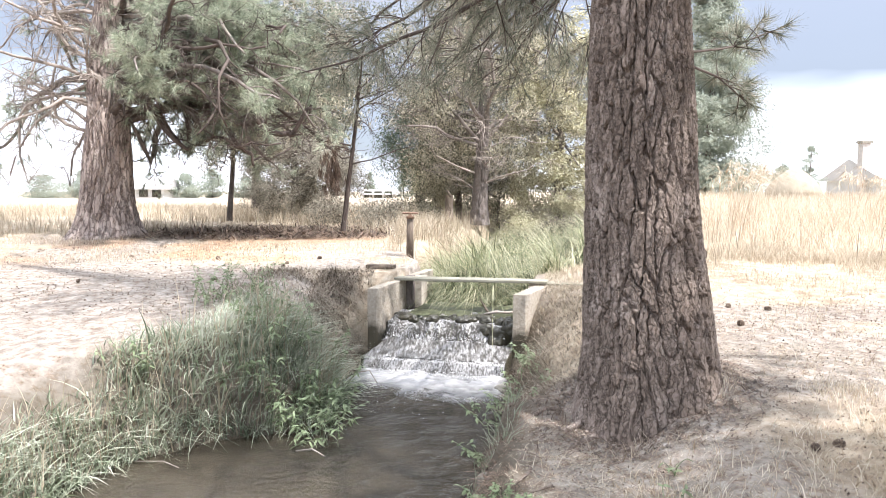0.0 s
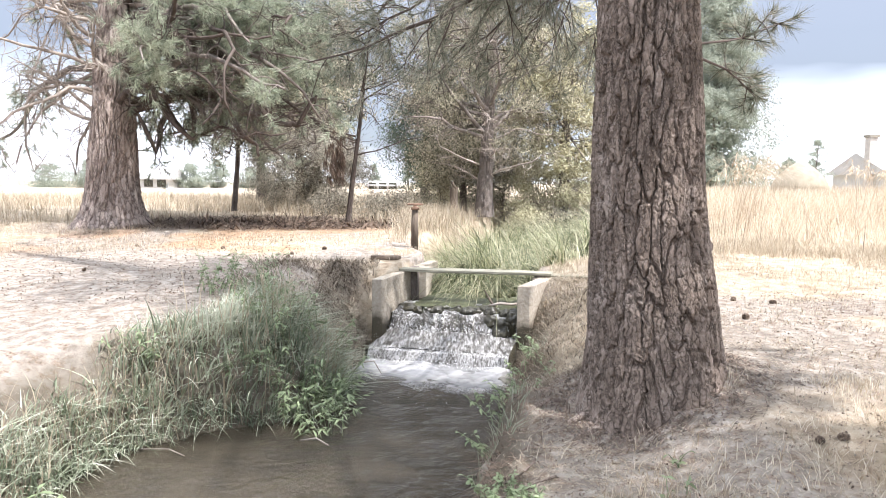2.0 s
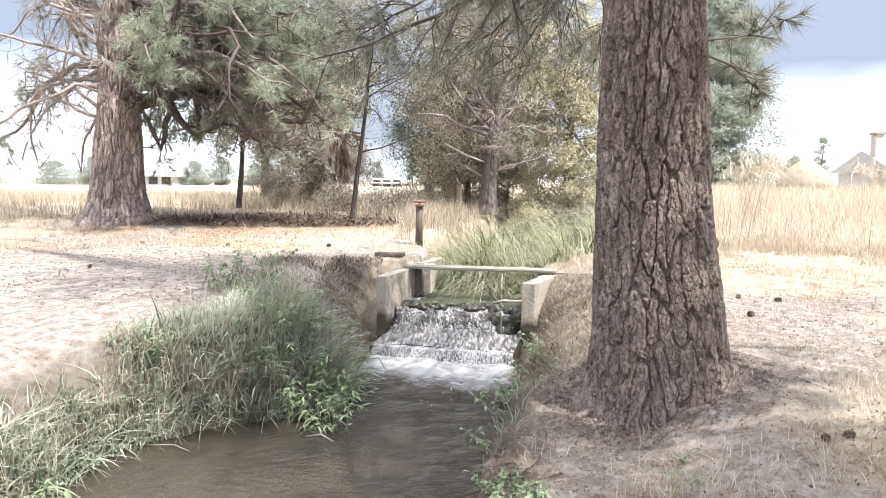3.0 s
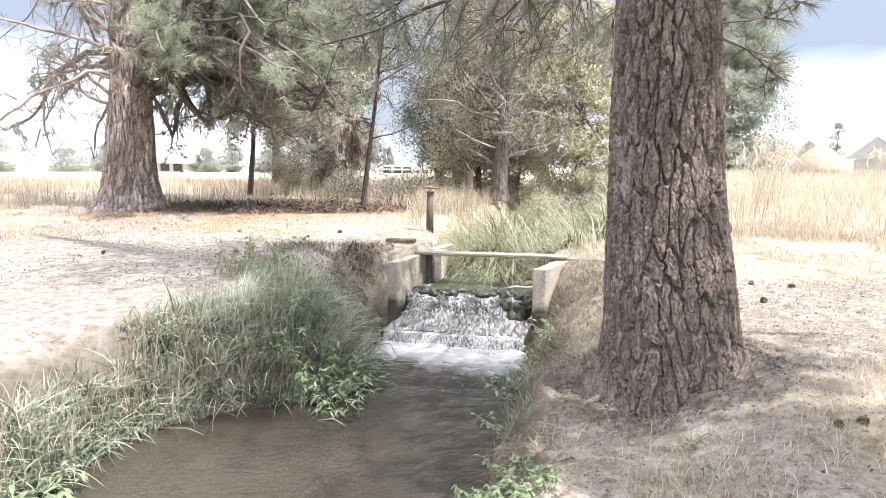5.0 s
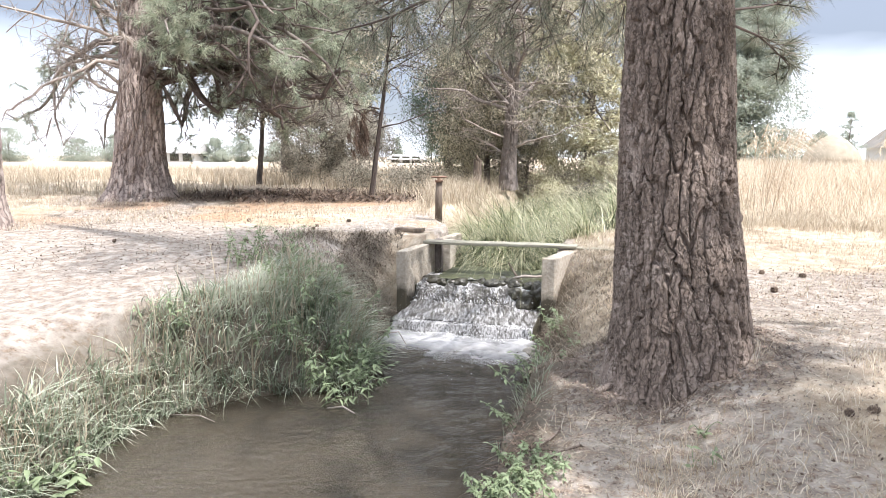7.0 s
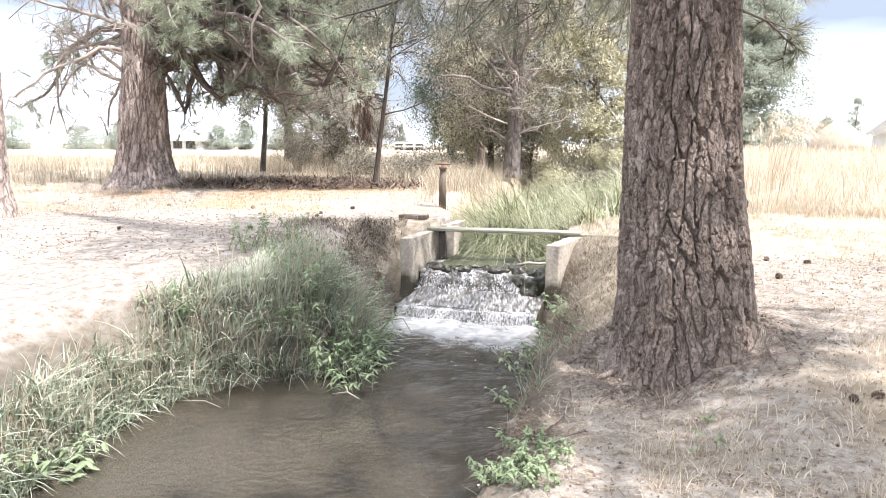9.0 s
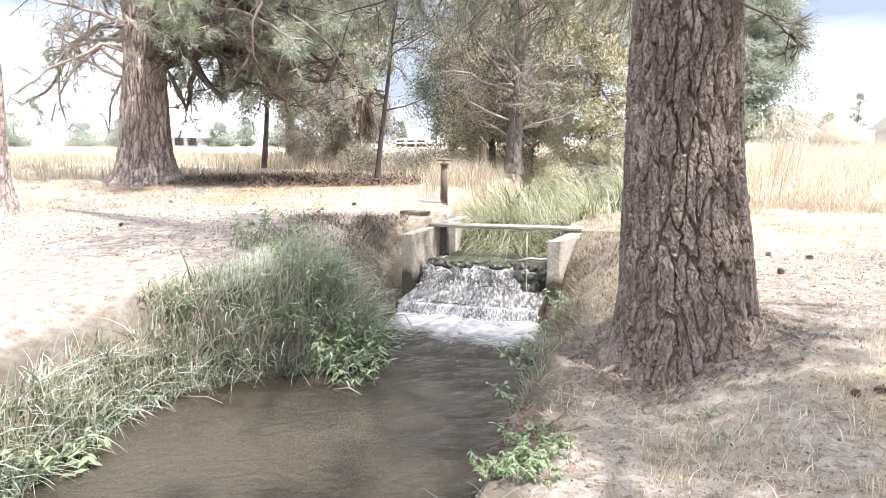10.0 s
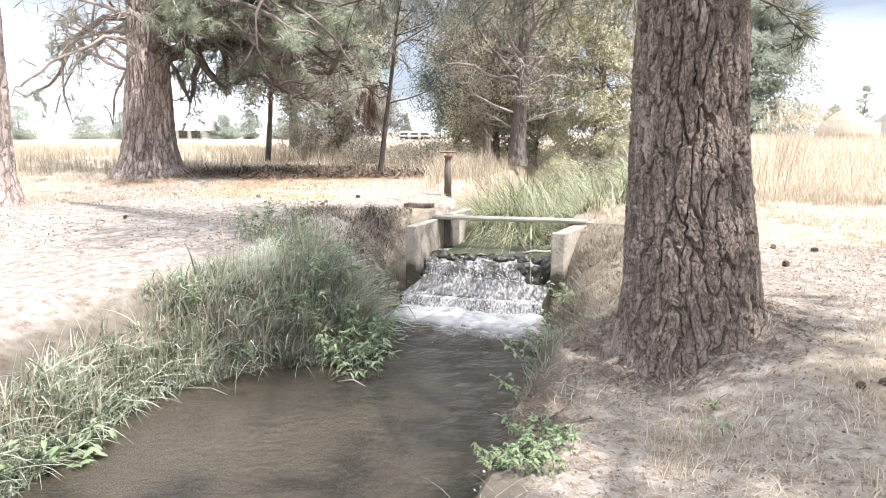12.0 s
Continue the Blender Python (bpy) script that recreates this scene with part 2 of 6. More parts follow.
def ground_material():
    """Dirt, needle litter and bleached straw, mixed by noise and by the painted ground cover ('cover': 0 dirt, 1 straw;
    'wet': wet soil, and shade painted on the banks).
    """
    m = bpy.data.materials.new("ground")
    m.use_nodes = True
    n, k = m.node_tree.nodes, m.node_tree.links
    b = n["Principled BSDF"]
    co = n.new("ShaderNodeTexCoord")

    def tex(scale, detail=8.0, rough=0.6, stretch=None):
        t = n.new("ShaderNodeTexNoise")
        t.inputs["Scale"].default_value, t.inputs["Detail"].default_value, t.inputs["Roughness"].default_value = scale, detail, rough
        k.new(co.outputs["Object"], t.inputs["Vector"])
        return t.outputs["Fac"]

    def ramp(fac, stops):
        r = n.new("ShaderNodeValToRGB")
        while len(r.color_ramp.elements) < len(stops):
            r.color_ramp.elements.new(0.5)
        for e, (p, c) in zip(r.color_ramp.elements, stops):
            e.position, e.color = p, (*c, 1)
        k.new(fac, r.inputs["Fac"])
        return r.outputs["Color"]

    def mix(fac, a, c):
        x = n.new("ShaderNodeMix")
        x.data_type = "RGBA"
        k.new(fac, x.inputs["Factor"])
        k.new(a, x.inputs["A"])
        k.new(c, x.inputs["B"])
        return x.outputs["Result"]

    dirt = ramp(tex(9), [(0.3, (0.19, 0.16, 0.133)), (0.5, (0.34, 0.3, 0.258)), (0.7, (0.48, 0.435, 0.385))])
    straw = ramp(tex(6), [(0.3, (0.26, 0.195, 0.135)), (0.5, (0.42, 0.345, 0.255)), (0.7, (0.55, 0.48, 0.38))])
    litter = ramp(tex(45, 4), [(0.35, (0.1, 0.07, 0.05)), (0.55, (0.27, 0.2, 0.15)), (0.75, (0.42, 0.34, 0.26))])
    rust = ramp(tex(12), [(0.3, (0.2, 0.11, 0.06)), (0.5, (0.4, 0.25, 0.15)), (0.7, (0.52, 0.38, 0.26))])
    duff = ramp(tex(25, 5), [(0.3, (0.05, 0.035, 0.028)), (0.5, (0.12, 0.085, 0.065)), (0.7, (0.22, 0.165, 0.125))])
    bed = ramp(tex(1.6), [(0.35, (0.06, 0.052, 0.036)), (0.55, (0.12, 0.1, 0.072)), (0.7, (0.2, 0.168, 0.125))])
    speck = ramp(tex(14, 3), [(0.48, (0, 0, 0)), (0.68, (0.9, 0.9, 0.9))])

    def layer(name):
        a = n.new("ShaderNodeAttribute")
        a.attribute_name = name
        return a.outputs["Fac"]

    colour = mix(speck, dirt, litter)
    colour = mix(layer("cover"), colour, straw)
    colour = mix(layer("needles"), colour, rust)
    colour = mix(layer("duff"), colour, duff)
    colour = mix(layer("wet"), colour, bed)
    k.new(colour, b.inputs["Base Color"])
    b.inputs["Roughness"].default_value, b.inputs["Specular IOR Level"].default_value = 0.95, 0.15
    bp = n.new("ShaderNodeBump")
    bp.inputs["Strength"].default_value, bp.inputs["Distance"].default_value = 0.8, 0.03
    k.new(tex(26, 9, 0.75), bp.inputs["Height"])
    k.new(bp.outputs["Normal"], b.inputs["Normal"])
    return m


def water_material():
    m = bpy.data.materials.new("murky_water")
    m.use_nodes = True
    n, k = m.node_tree.nodes, m.node_tree.links
    b = n["Principled BSDF"]
    co, mp, t1, t2, add, bp = (n.new("ShaderNode" + s) for s in ("TexCoord", "Mapping", "TexNoise", "TexNoise", "Math", "Bump"))
    mp.inputs["Scale"].default_value = (1.0, 1.4, 1.0)
    mp.inputs["Rotation"].default_value = (0, 0, radians(12))
    k.new(co.outputs["Object"], mp.inputs["Vector"])
    for t, s, d in ((t1, 12.0, 3.0), (t2, 46.0, 4.0)):
        t.inputs["Scale"].default_value, t.inputs["Detail"].default_value, t.inputs["Distortion"].default_value = s, d, 0.6
        k.new(mp.outputs["Vector"], t.inputs["Vector"])
    add.operation, add.inputs[1].default_value = "MULTIPLY_ADD", 0.35
    k.new(t2.outputs["Fac"], add.inputs[0])
    k.new(t1.outputs["Fac"], add.inputs[2])
    # the current ruffles the water along the near bank, the far side lies stiller
    sep, flow = n.new("ShaderNodeSeparateXYZ"), n.new("ShaderNodeMapRange")
    k.new(co.outputs["Object"], sep.inputs[0])
    k.new(sep.outputs["X"], flow.inputs["Value"])
    flow.inputs["From Min"].default_value, flow.inputs["From Max"].default_value = -1.5, 0.0
    flow.inputs["To Min"].default_value, flow.inputs["To Max"].default_value = 0.4, 1.0
    k.new(add.outputs[0], bp.inputs["Height"])
    k.new(flow.outputs["Result"], bp.inputs["Strength"])
    bp.inputs["Distance"].default_value = 0.11
    k.new(bp.outputs["Normal"], b.inputs["Normal"])
    b.inputs["Roughness"].default_value, b.inputs["IOR"].default_value = 0.06, 1.33
    b.inputs["Base Color"].default_value = (0.26, 0.22, 0.15, 1)
    b.inputs["Transmission Weight"].default_value = 0.6
    t3, r = n.new("ShaderNodeTexNoise"), n.new("ShaderNodeValToRGB")
    t3.inputs["Scale"].default_value = 0.9
    k.new(co.outputs["Object"], t3.inputs["Vector"])
    k.new(t3.outputs["Fac"], r.inputs["Fac"])
    r.color_ramp.elements[0].color, r.color_ramp.elements[1].color = (0.105, 0.088, 0.063, 1), (0.175, 0.148, 0.11, 1)
    k.new(r.outputs["Color"], b.inputs["Base Color"])
    return m


def fall_material(name, white, scale, bright=0.8, gaps=0.4, gap_scale=6.0, rough=0.5):
    """Falling water: streaks of white froth over clear dark water, torn by wider gaps."""
    m = bpy.data.materials.new(name)
    m.use_nodes = True
    n, k = m.node_tree.nodes, m.node_tree.links
    b = n["Principled BSDF"]
    co, mp, t, t2, mx, r, bp = (n.new("ShaderNode" + s) for s in ("TexCoord", "Mapping", "TexNoise", "TexNoise", "Math", "ValToRGB", "Bump"))
    mp.inputs["Scale"].default_value = scale
    k.new(co.outputs["Object"], mp.inputs["Vector"])
    t.inputs["Scale"].default_value, t.inputs["Detail"].default_value, t.inputs["Roughness"].default_value = 1.0, 6.0, 0.65
    k.new(mp.outputs["Vector"], t.inputs["Vector"])
    t2.inputs["Scale"].default_value, t2.inputs["Detail"].default_value = gap_scale, 3.0
    k.new(co.outputs["Object"], t2.inputs["Vector"])
    mx.operation, mx.inputs[1].default_value = "MULTIPLY_ADD", gaps
    k.new(t2.outputs["Fac"], mx.inputs[0])
    k.new(t.outputs["Fac"], mx.inputs[2])
    low = 0.5 * (1 + gaps) - white
    r.color_ramp.elements[0].position, r.color_ramp.elements[1].position = max(0.0, low - 0.06), min(1.0, low + 0.16)
    r.color_ramp.elements[0].color, r.color_ramp.elements[1].color = (0.055, 0.05, 0.042, 1), (bright, bright * 0.98, bright * 0.965, 1)
    k.new(mx.outputs[0], r.inputs["Fac"])
    k.new(r.outputs["Color"], b.inputs["Base Color"])
    k.new(t.outputs["Fac"], bp.inputs["Height"])
    bp.inputs["Strength"].default_value, bp.inputs["Distance"].default_value = 0.5, 0.02
    k.new(bp.outputs["Normal"], b.inputs["Normal"])
    b.inputs["Roughness"].default_value, b.inputs["Specular IOR Level"].default_value = rough, 0.3
    return m


def stained_concrete():
    """Cast concrete with a dark wet algae line near the water and rusty runs."""
    m = ramp_material("stained_concrete", [(0.2, 0.16, 0.115), (0.33, 0.283, 0.222), (0.43, 0.38, 0.312), (0.52, 0.47, 0.395)], 2.2, 0.9, 0.5, 12)
    n, k = m.node_tree.nodes, m.node_tree.links
    b, r = n["Principled BSDF"], [x for x in n if x.type == "VALTORGB"][0]
    co, sep, t, add, cut, mix = (n.new("ShaderNode" + s) for s in ("TexCoord", "SeparateXYZ", "TexNoise", "Math", "MapRange", "Mix"))
    k.new(co.outputs["Object"], sep.inputs[0])
    k.new(co.outputs["Object"], t.inputs["Vector"])
    t.inputs["Scale"].default_value, t.inputs["Detail"].default_value = 5.0, 6.0
    add.operation, add.inputs[1].default_value = "MULTIPLY_ADD", -0.5
    k.new(t.outputs["Fac"], add.inputs[0])
    k.new(sep.outputs["Z"], add.inputs[2])
    cut.inputs["From Min"].default_value, cut.inputs["From Max"].default_value = 0.2, 0.06
    k.new(add.outputs[0], cut.inputs["Value"])
    mix.data_type = "RGBA"
    k.new(cut.outputs["Result"], mix.inputs["Factor"])
    k.new(r.outputs["Color"], mix.inputs["A"])
    mix.inputs["B"].default_value = (0.075, 0.065, 0.045, 1)
    k.new(mix.outputs["Result"], b.inputs["Base Color"])
    return m


M_CONCRETE_WET = stained_concrete()
M_GROUND, M_WATER = ground_material(), water_material()
M_FALL = fall_material("falling_water", -0.03, (60, 60, 6), 0.52, 0.7, 5.0)
M_VEIL = fall_material("veil_of_water", 0.07, (60, 60, 16), 0.4, 0.35, 7.0)
M_TREAD = fall_material("running_water", 0.01, (34, 5, 10), 0.36, 0.12, 3.0, 0.35)
M_FOAM = fall_material("foam", 0.26, (6, 11, 9), 0.37, 0.4, 3.5, 0.8)
M_SPRAY = ramp_material("spray", [(0.7, 0.7, 0.7), (0.8, 0.8, 0.8), (0.85, 0.85, 0.85)], 5, 0.3, 0, 4)


def thin_edge(m, low, high):
    """Lets the froth thin out to clear water where it lies lowest."""
    n, k = m.node_tree.nodes, m.node_tree.links
    co, sep, cut, clear, mix = (n.new("ShaderNode" + s) for s in ("TexCoord", "SeparateXYZ", "MapRange", "BsdfTransparent", "MixShader"))
    k.new(co.outputs["Object"], sep.inputs[0])
    k.new(sep.outputs["Z"], cut.inputs["Value"])
    cut.inputs["From Min"].default_value, cut.inputs["From Max"].default_value = low, high
    k.new(cut.outputs["Result"], mix.inputs["Fac"])
    k.new(clear.outputs[0], mix.inputs[1])
    k.new(n["Principled BSDF"].outputs[0], mix.inputs[2])
    k.new(mix.outputs[0], n["Material Output"].inputs["Surface"])


thin_edge(M_FOAM, -0.004, 0.075)

# ---- mesh helpers ----
RNG = np.random.default_rng(7)
TABLE = np.random.default_rng(3).random((256, 256))


def vnoise(x, y, scale=1.0, seed=0):
    """Smooth value noise, 0 to 1."""
    x, y = np.asarray(x, float) * scale + seed * 17.3, np.asarray(y, float) * scale + seed * 9.1
    i, j = np.floor(x).astype(int), np.floor(y).astype(int)
    u, v = x - i, y - j
    u, v = u * u * (3 - 2 * u), v * v * (3 - 2 * v)
    at = lambda a, b: TABLE[a % 256, b % 256]
    return (at(i, j) * (1 - u) + at(i + 1, j) * u) * (1 - v) + (at(i, j + 1) * (1 - u) + at(i + 1, j + 1) * u) * v


def fbm(x, y, scale=1.0, seed=0, octaves=4):
    return sum(vnoise(x, y, scale * 2 ** o, seed + o) * 0.5 ** o for o in range(octaves)) / (2 - 0.5 ** (octaves - 1))


def smooth(a, b, x):
    t = np.clip((np.asarray(x, float) - a) / (b - a), 0, 1)
    return t * t * (3 - 2 * t)


class Geo:
    """Gathers vertices and faces, and makes one mesh of them."""

    def __init__(self):
        self.verts, self.tris, self.quads, self.count = [], [], [], 0

    def add(self, verts, tris=None, quads=None):
        verts = np.asarray(verts, np.float32).reshape(-1, 3)
        for store, faces, k in ((self.tris, tris, 3), (self.quads, quads, 4)):
            if faces is not None and len(faces):
                store.append(np.asarray(faces, np.int32).reshape(-1, k) + self.count)
        self.verts.append(verts)
        self.count += len(verts)

    def mesh(self, name, material, shade=True):
        me = bpy.data.meshes.new(name)
        v = np.concatenate(self.verts) if self.verts else np.zeros((0, 3), np.float32)
        t = np.concatenate(self.tris) if self.tris else np.zeros((0, 3), np.int32)
        q = np.concatenate(self.quads) if self.quads else np.zeros((0, 4), np.int32)
        me.vertices.add(len(v))
        me.vertices.foreach_set("co", v.ravel())
        me.loops.add(t.size + q.size)
        me.loops.foreach_set("vertex_index", np.concatenate([t.ravel(), q.ravel()]))
        me.polygons.add(len(t) + len(q))
        me.polygons.foreach_set("loop_start", np.concatenate([np.arange(len(t)) * 3, t.size + np.arange(len(q)) * 4]).astype(np.int32))
        me.polygons.foreach_set("use_smooth", np.full(len(t) + len(q), shade))
        me.update(calc_edges=True)
        me.validate()
        me.materials.append(material)
        return me


def part(name, geo, material, parent=None, label="", shade=True):
    ob = new(name, geo.mesh(name, material, shade))
    if parent is not None:
        ob.parent = parent
    if label:
        tagged(ob, label)
    return ob


def thing(name, place, label, category, group="", kind=""):
    ob = new(name)
    ob.location = place
    return tagged(ob, label, category, group, kind)


def tube(geo, pts, radii, sides=7, cap=True):
    pts, radii = np.asarray(pts, float), np.asarray(radii, float)
    d = np.gradient(pts, axis=0)
    d /= np.linalg.norm(d, axis=1)[:, None] + 1e-9
    ref = np.where(np.abs(d[:, 2:3]) > 0.9, np.array([[1.0, 0, 0]]), np.array([[0, 0, 1.0]]))
    a = np.cross(d, ref)
    a /= np.linalg.norm(a, axis=1)[:, None] + 1e-9
    b = np.cross(d, a)
    th = np.arange(sides) * 2 * np.pi / sides
    ring = pts[:, None] + radii[:, None, None] * (np.cos(th)[None, :, None] * a[:, None] + np.sin(th)[None, :, None] * b[:, None])
    n = len(pts)
    i, j = np.meshgrid(np.arange(n - 1), np.arange(sides), indexing="ij")
    k = (j + 1) % sides
    quads = np.stack([i * sides + j, i * sides + k, (i + 1) * sides + k, (i + 1) * sides + j], -1).reshape(-1, 4)
    verts = ring.reshape(-1, 3)
    tris = []
    if cap:
        verts = np.concatenate([verts, pts[:1], pts[-1:]])
        for s in range(sides):
            tris += [(n * sides, (s + 1) % sides, s), (n * sides + 1, (n - 1) * sides + s, (n - 1) * sides + (s + 1) % sides)]
    geo.add(verts, tris, quads)


def box(geo, centre, size, m=None, wear=0.012):
    """A block with chamfered edges and slightly uneven corners."""
    bm = bmesh.new()
    bmesh.ops.create_cube(bm, size=1)
    bmesh.ops.scale(bm, vec=size, verts=bm.verts)
    bmesh.ops.bevel(bm, geom=bm.edges[:], offset=wear, segments=2, affect="EDGES", profile=0.6)
    bmesh.ops.translate(bm, vec=centre, verts=bm.verts)
    if m is not None:
        bmesh.ops.transform(bm, matrix=m, verts=bm.verts)
    bmesh.ops.triangulate(bm, faces=bm.faces[:])
    bm.verts.index_update()
    geo.add([v.co[:] for v in bm.verts], [[v.index for v in f.verts] for f in bm.faces])
    bm.free()


def grid_faces(nu, nv, wrap=False):
    i, j = np.meshgrid(np.arange(nv - 1), np.arange(nu if wrap else nu - 1), indexing="ij")
    k = (j + 1) % nu
    return np.stack([i * nu + j, i * nu + k, (i + 1) * nu + k, (i + 1) * nu + j], -1).reshape(-1, 4)


def blades(geo, roots, length, width, angle, bend, segs=3, twist=0.6, sag=0.38):
    """Grass blades: each a tapered strip that leans over along its own angle."""
    n = len(roots)
    t = np.linspace(0, 1, segs + 1)
    d = np.stack([np.cos(angle), np.sin(angle), np.zeros(n)], -1)
    face = angle + np.pi / 2 + RNG.normal(0, twist, n)
    s = np.stack([np.cos(face), np.sin(face), np.zeros(n)], -1)
    up = np.array([0, 0, 1.0])
    along = length[:, None, None] * (d[:, None] * (bend[:, None] * t ** 1.7)[..., None] + up * (t * (1 - sag * np.minimum(bend, 1.6)[:, None] * t))[..., None])
    mid = roots[:, None] + along
    w = (width[:, None] * (1 - t ** 1.5)[None, :])[..., None] * 0.5
    left, right = mid - s[:, None] * w, mid + s[:, None] * w
    per = 2 * segs + 1
    verts = np.empty((n, per, 3))
    verts[:, 0:2 * segs:2], verts[:, 1:2 * segs:2], verts[:, -1] = left[:, :-1], right[:, :-1], mid[:, -1]
    base = np.arange(n)[:, None] * per
    quads = np.concatenate([base + np.array([[2 * k, 2 * k + 1, 2 * k + 3, 2 * k + 2]]) for k in range(segs - 1)]) if segs > 1 else None
    geo.add(verts, base + np.array([[2 * segs - 2, 2 * segs - 1, 2 * segs]]), quads)


def tufts(geo, centres, dirs, per=30, length=0.17, width=0.004, spread=0.8, droop=0.1):
    """Bunches of needles round the ends of twigs."""
    centres, dirs = np.repeat(np.asarray(centres, float), per, 0), np.repeat(np.asarray(dirs, float), per, 0)
    n = len(centres)
    if not n:
        return
    v = RNG.normal(0, 1, (n, 3))
    v /= np.linalg.norm(v, axis=1)[:, None]
    d = dirs + v * spread
    d[:, 2] -= droop
    d /= np.linalg.norm(d, axis=1)[:, None]
    side = np.cross(d, RNG.normal(0, 1, (n, 3)))
    side /= np.linalg.norm(side, axis=1)[:, None] + 1e-9
    root = centres - dirs * RNG.random((n, 1)) * 0.09
    ln = (length * RNG.uniform(0.7, 1.15, n))[:, None]
    verts = np.stack([root - side * width / 2, root + side * width / 2, root + d * ln], 1)
    geo.add(verts.reshape(-1, 3), np.arange(3 * n).reshape(-1, 3))


def leaves(geo, centres, size, aspect=0.45, flat=0.0, dirs=None, normals=None):
    """Small pointed leaves (two triangles, folded on the rib)."""
    n = len(centres)
    d = RNG.normal(0, 1, (n, 3)) if dirs is None else dirs + RNG.normal(0, 0.5, (n, 3))
    d[:, 2] *= 1 - flat
    d /= np.linalg.norm(d, axis=1)[:, None]
    side = np.cross(d, RNG.normal(0, 1, (n, 3)) + np.array([0, 0, 2.0 * flat]))
    side /= np.linalg.norm(side, axis=1)[:, None] + 1e-9
    if normals is not None:       # leaves that spread their faces to the open side
        m = normals + RNG.normal(0, 0.45, (n, 3))
        m /= np.linalg.norm(m, axis=1)[:, None]
        d = d - m * (d * m).sum(1)[:, None]
        d /= np.linalg.norm(d, axis=1)[:, None] + 1e-9
        side = np.cross(m, d)
    size = np.broadcast_to(size, n) * RNG.uniform(0.6, 1.3, n)
    fold = np.cross(side, d) * (size * 0.12)[:, None]
    a, c = centres, centres + d * size[:, None]
    m = centres + d * (size * 0.45)[:, None]
    l, r = m - side * (size * aspect / 2)[:, None] + fold, m + side * (size * aspect / 2)[:, None] + fold
    verts = np.stack([a, l, c, r], 1).reshape(-1, 3)
    b = np.arange(n)[:, None] * 4
    geo.add(verts, np.concatenate([b + np.array([[0, 2, 1]]), b + np.array([[0, 3, 2]])]))


# ---- the plan ----
# The lower water lies at z = 0. The weir stands across the stream, its axis turned by THETA.
THETA = radians(13.5)
WEIR = np.array([0.03, 7.97])
AX, BX = np.array([math.sin(THETA), math.cos(THETA)]), np.array([math.cos(THETA), -math.sin(THETA)])
WEIR_M = Matrix.Translation((WEIR[0], WEIR[1], 0)) @ Matrix.Rotation(-THETA, 4, "Z")    # x across, y upstream
UPPER = 0.46


def left_edge(y):
    return np.interp(y, [-20, 0, 3.4, 4.4, 4.9, 5.3, 5.6, 6.0, 6.9, 7.8, 9], [-7, -3.3, -2.65, -2.62, -2.5, -2.1, -1.45, -1.08, -1.06, -1.2, -1.15])


def right_edge(y):
    return np.interp(y, [-20, 0, 3.0, 3.7, 4.4, 5.2, 5.95, 6.7, 7.6, 8.2, 9], [-3, -1.0, -0.15, 0.06, 0.2, 0.4, 0.55, 0.66, 0.84, 0.98, 1.2])


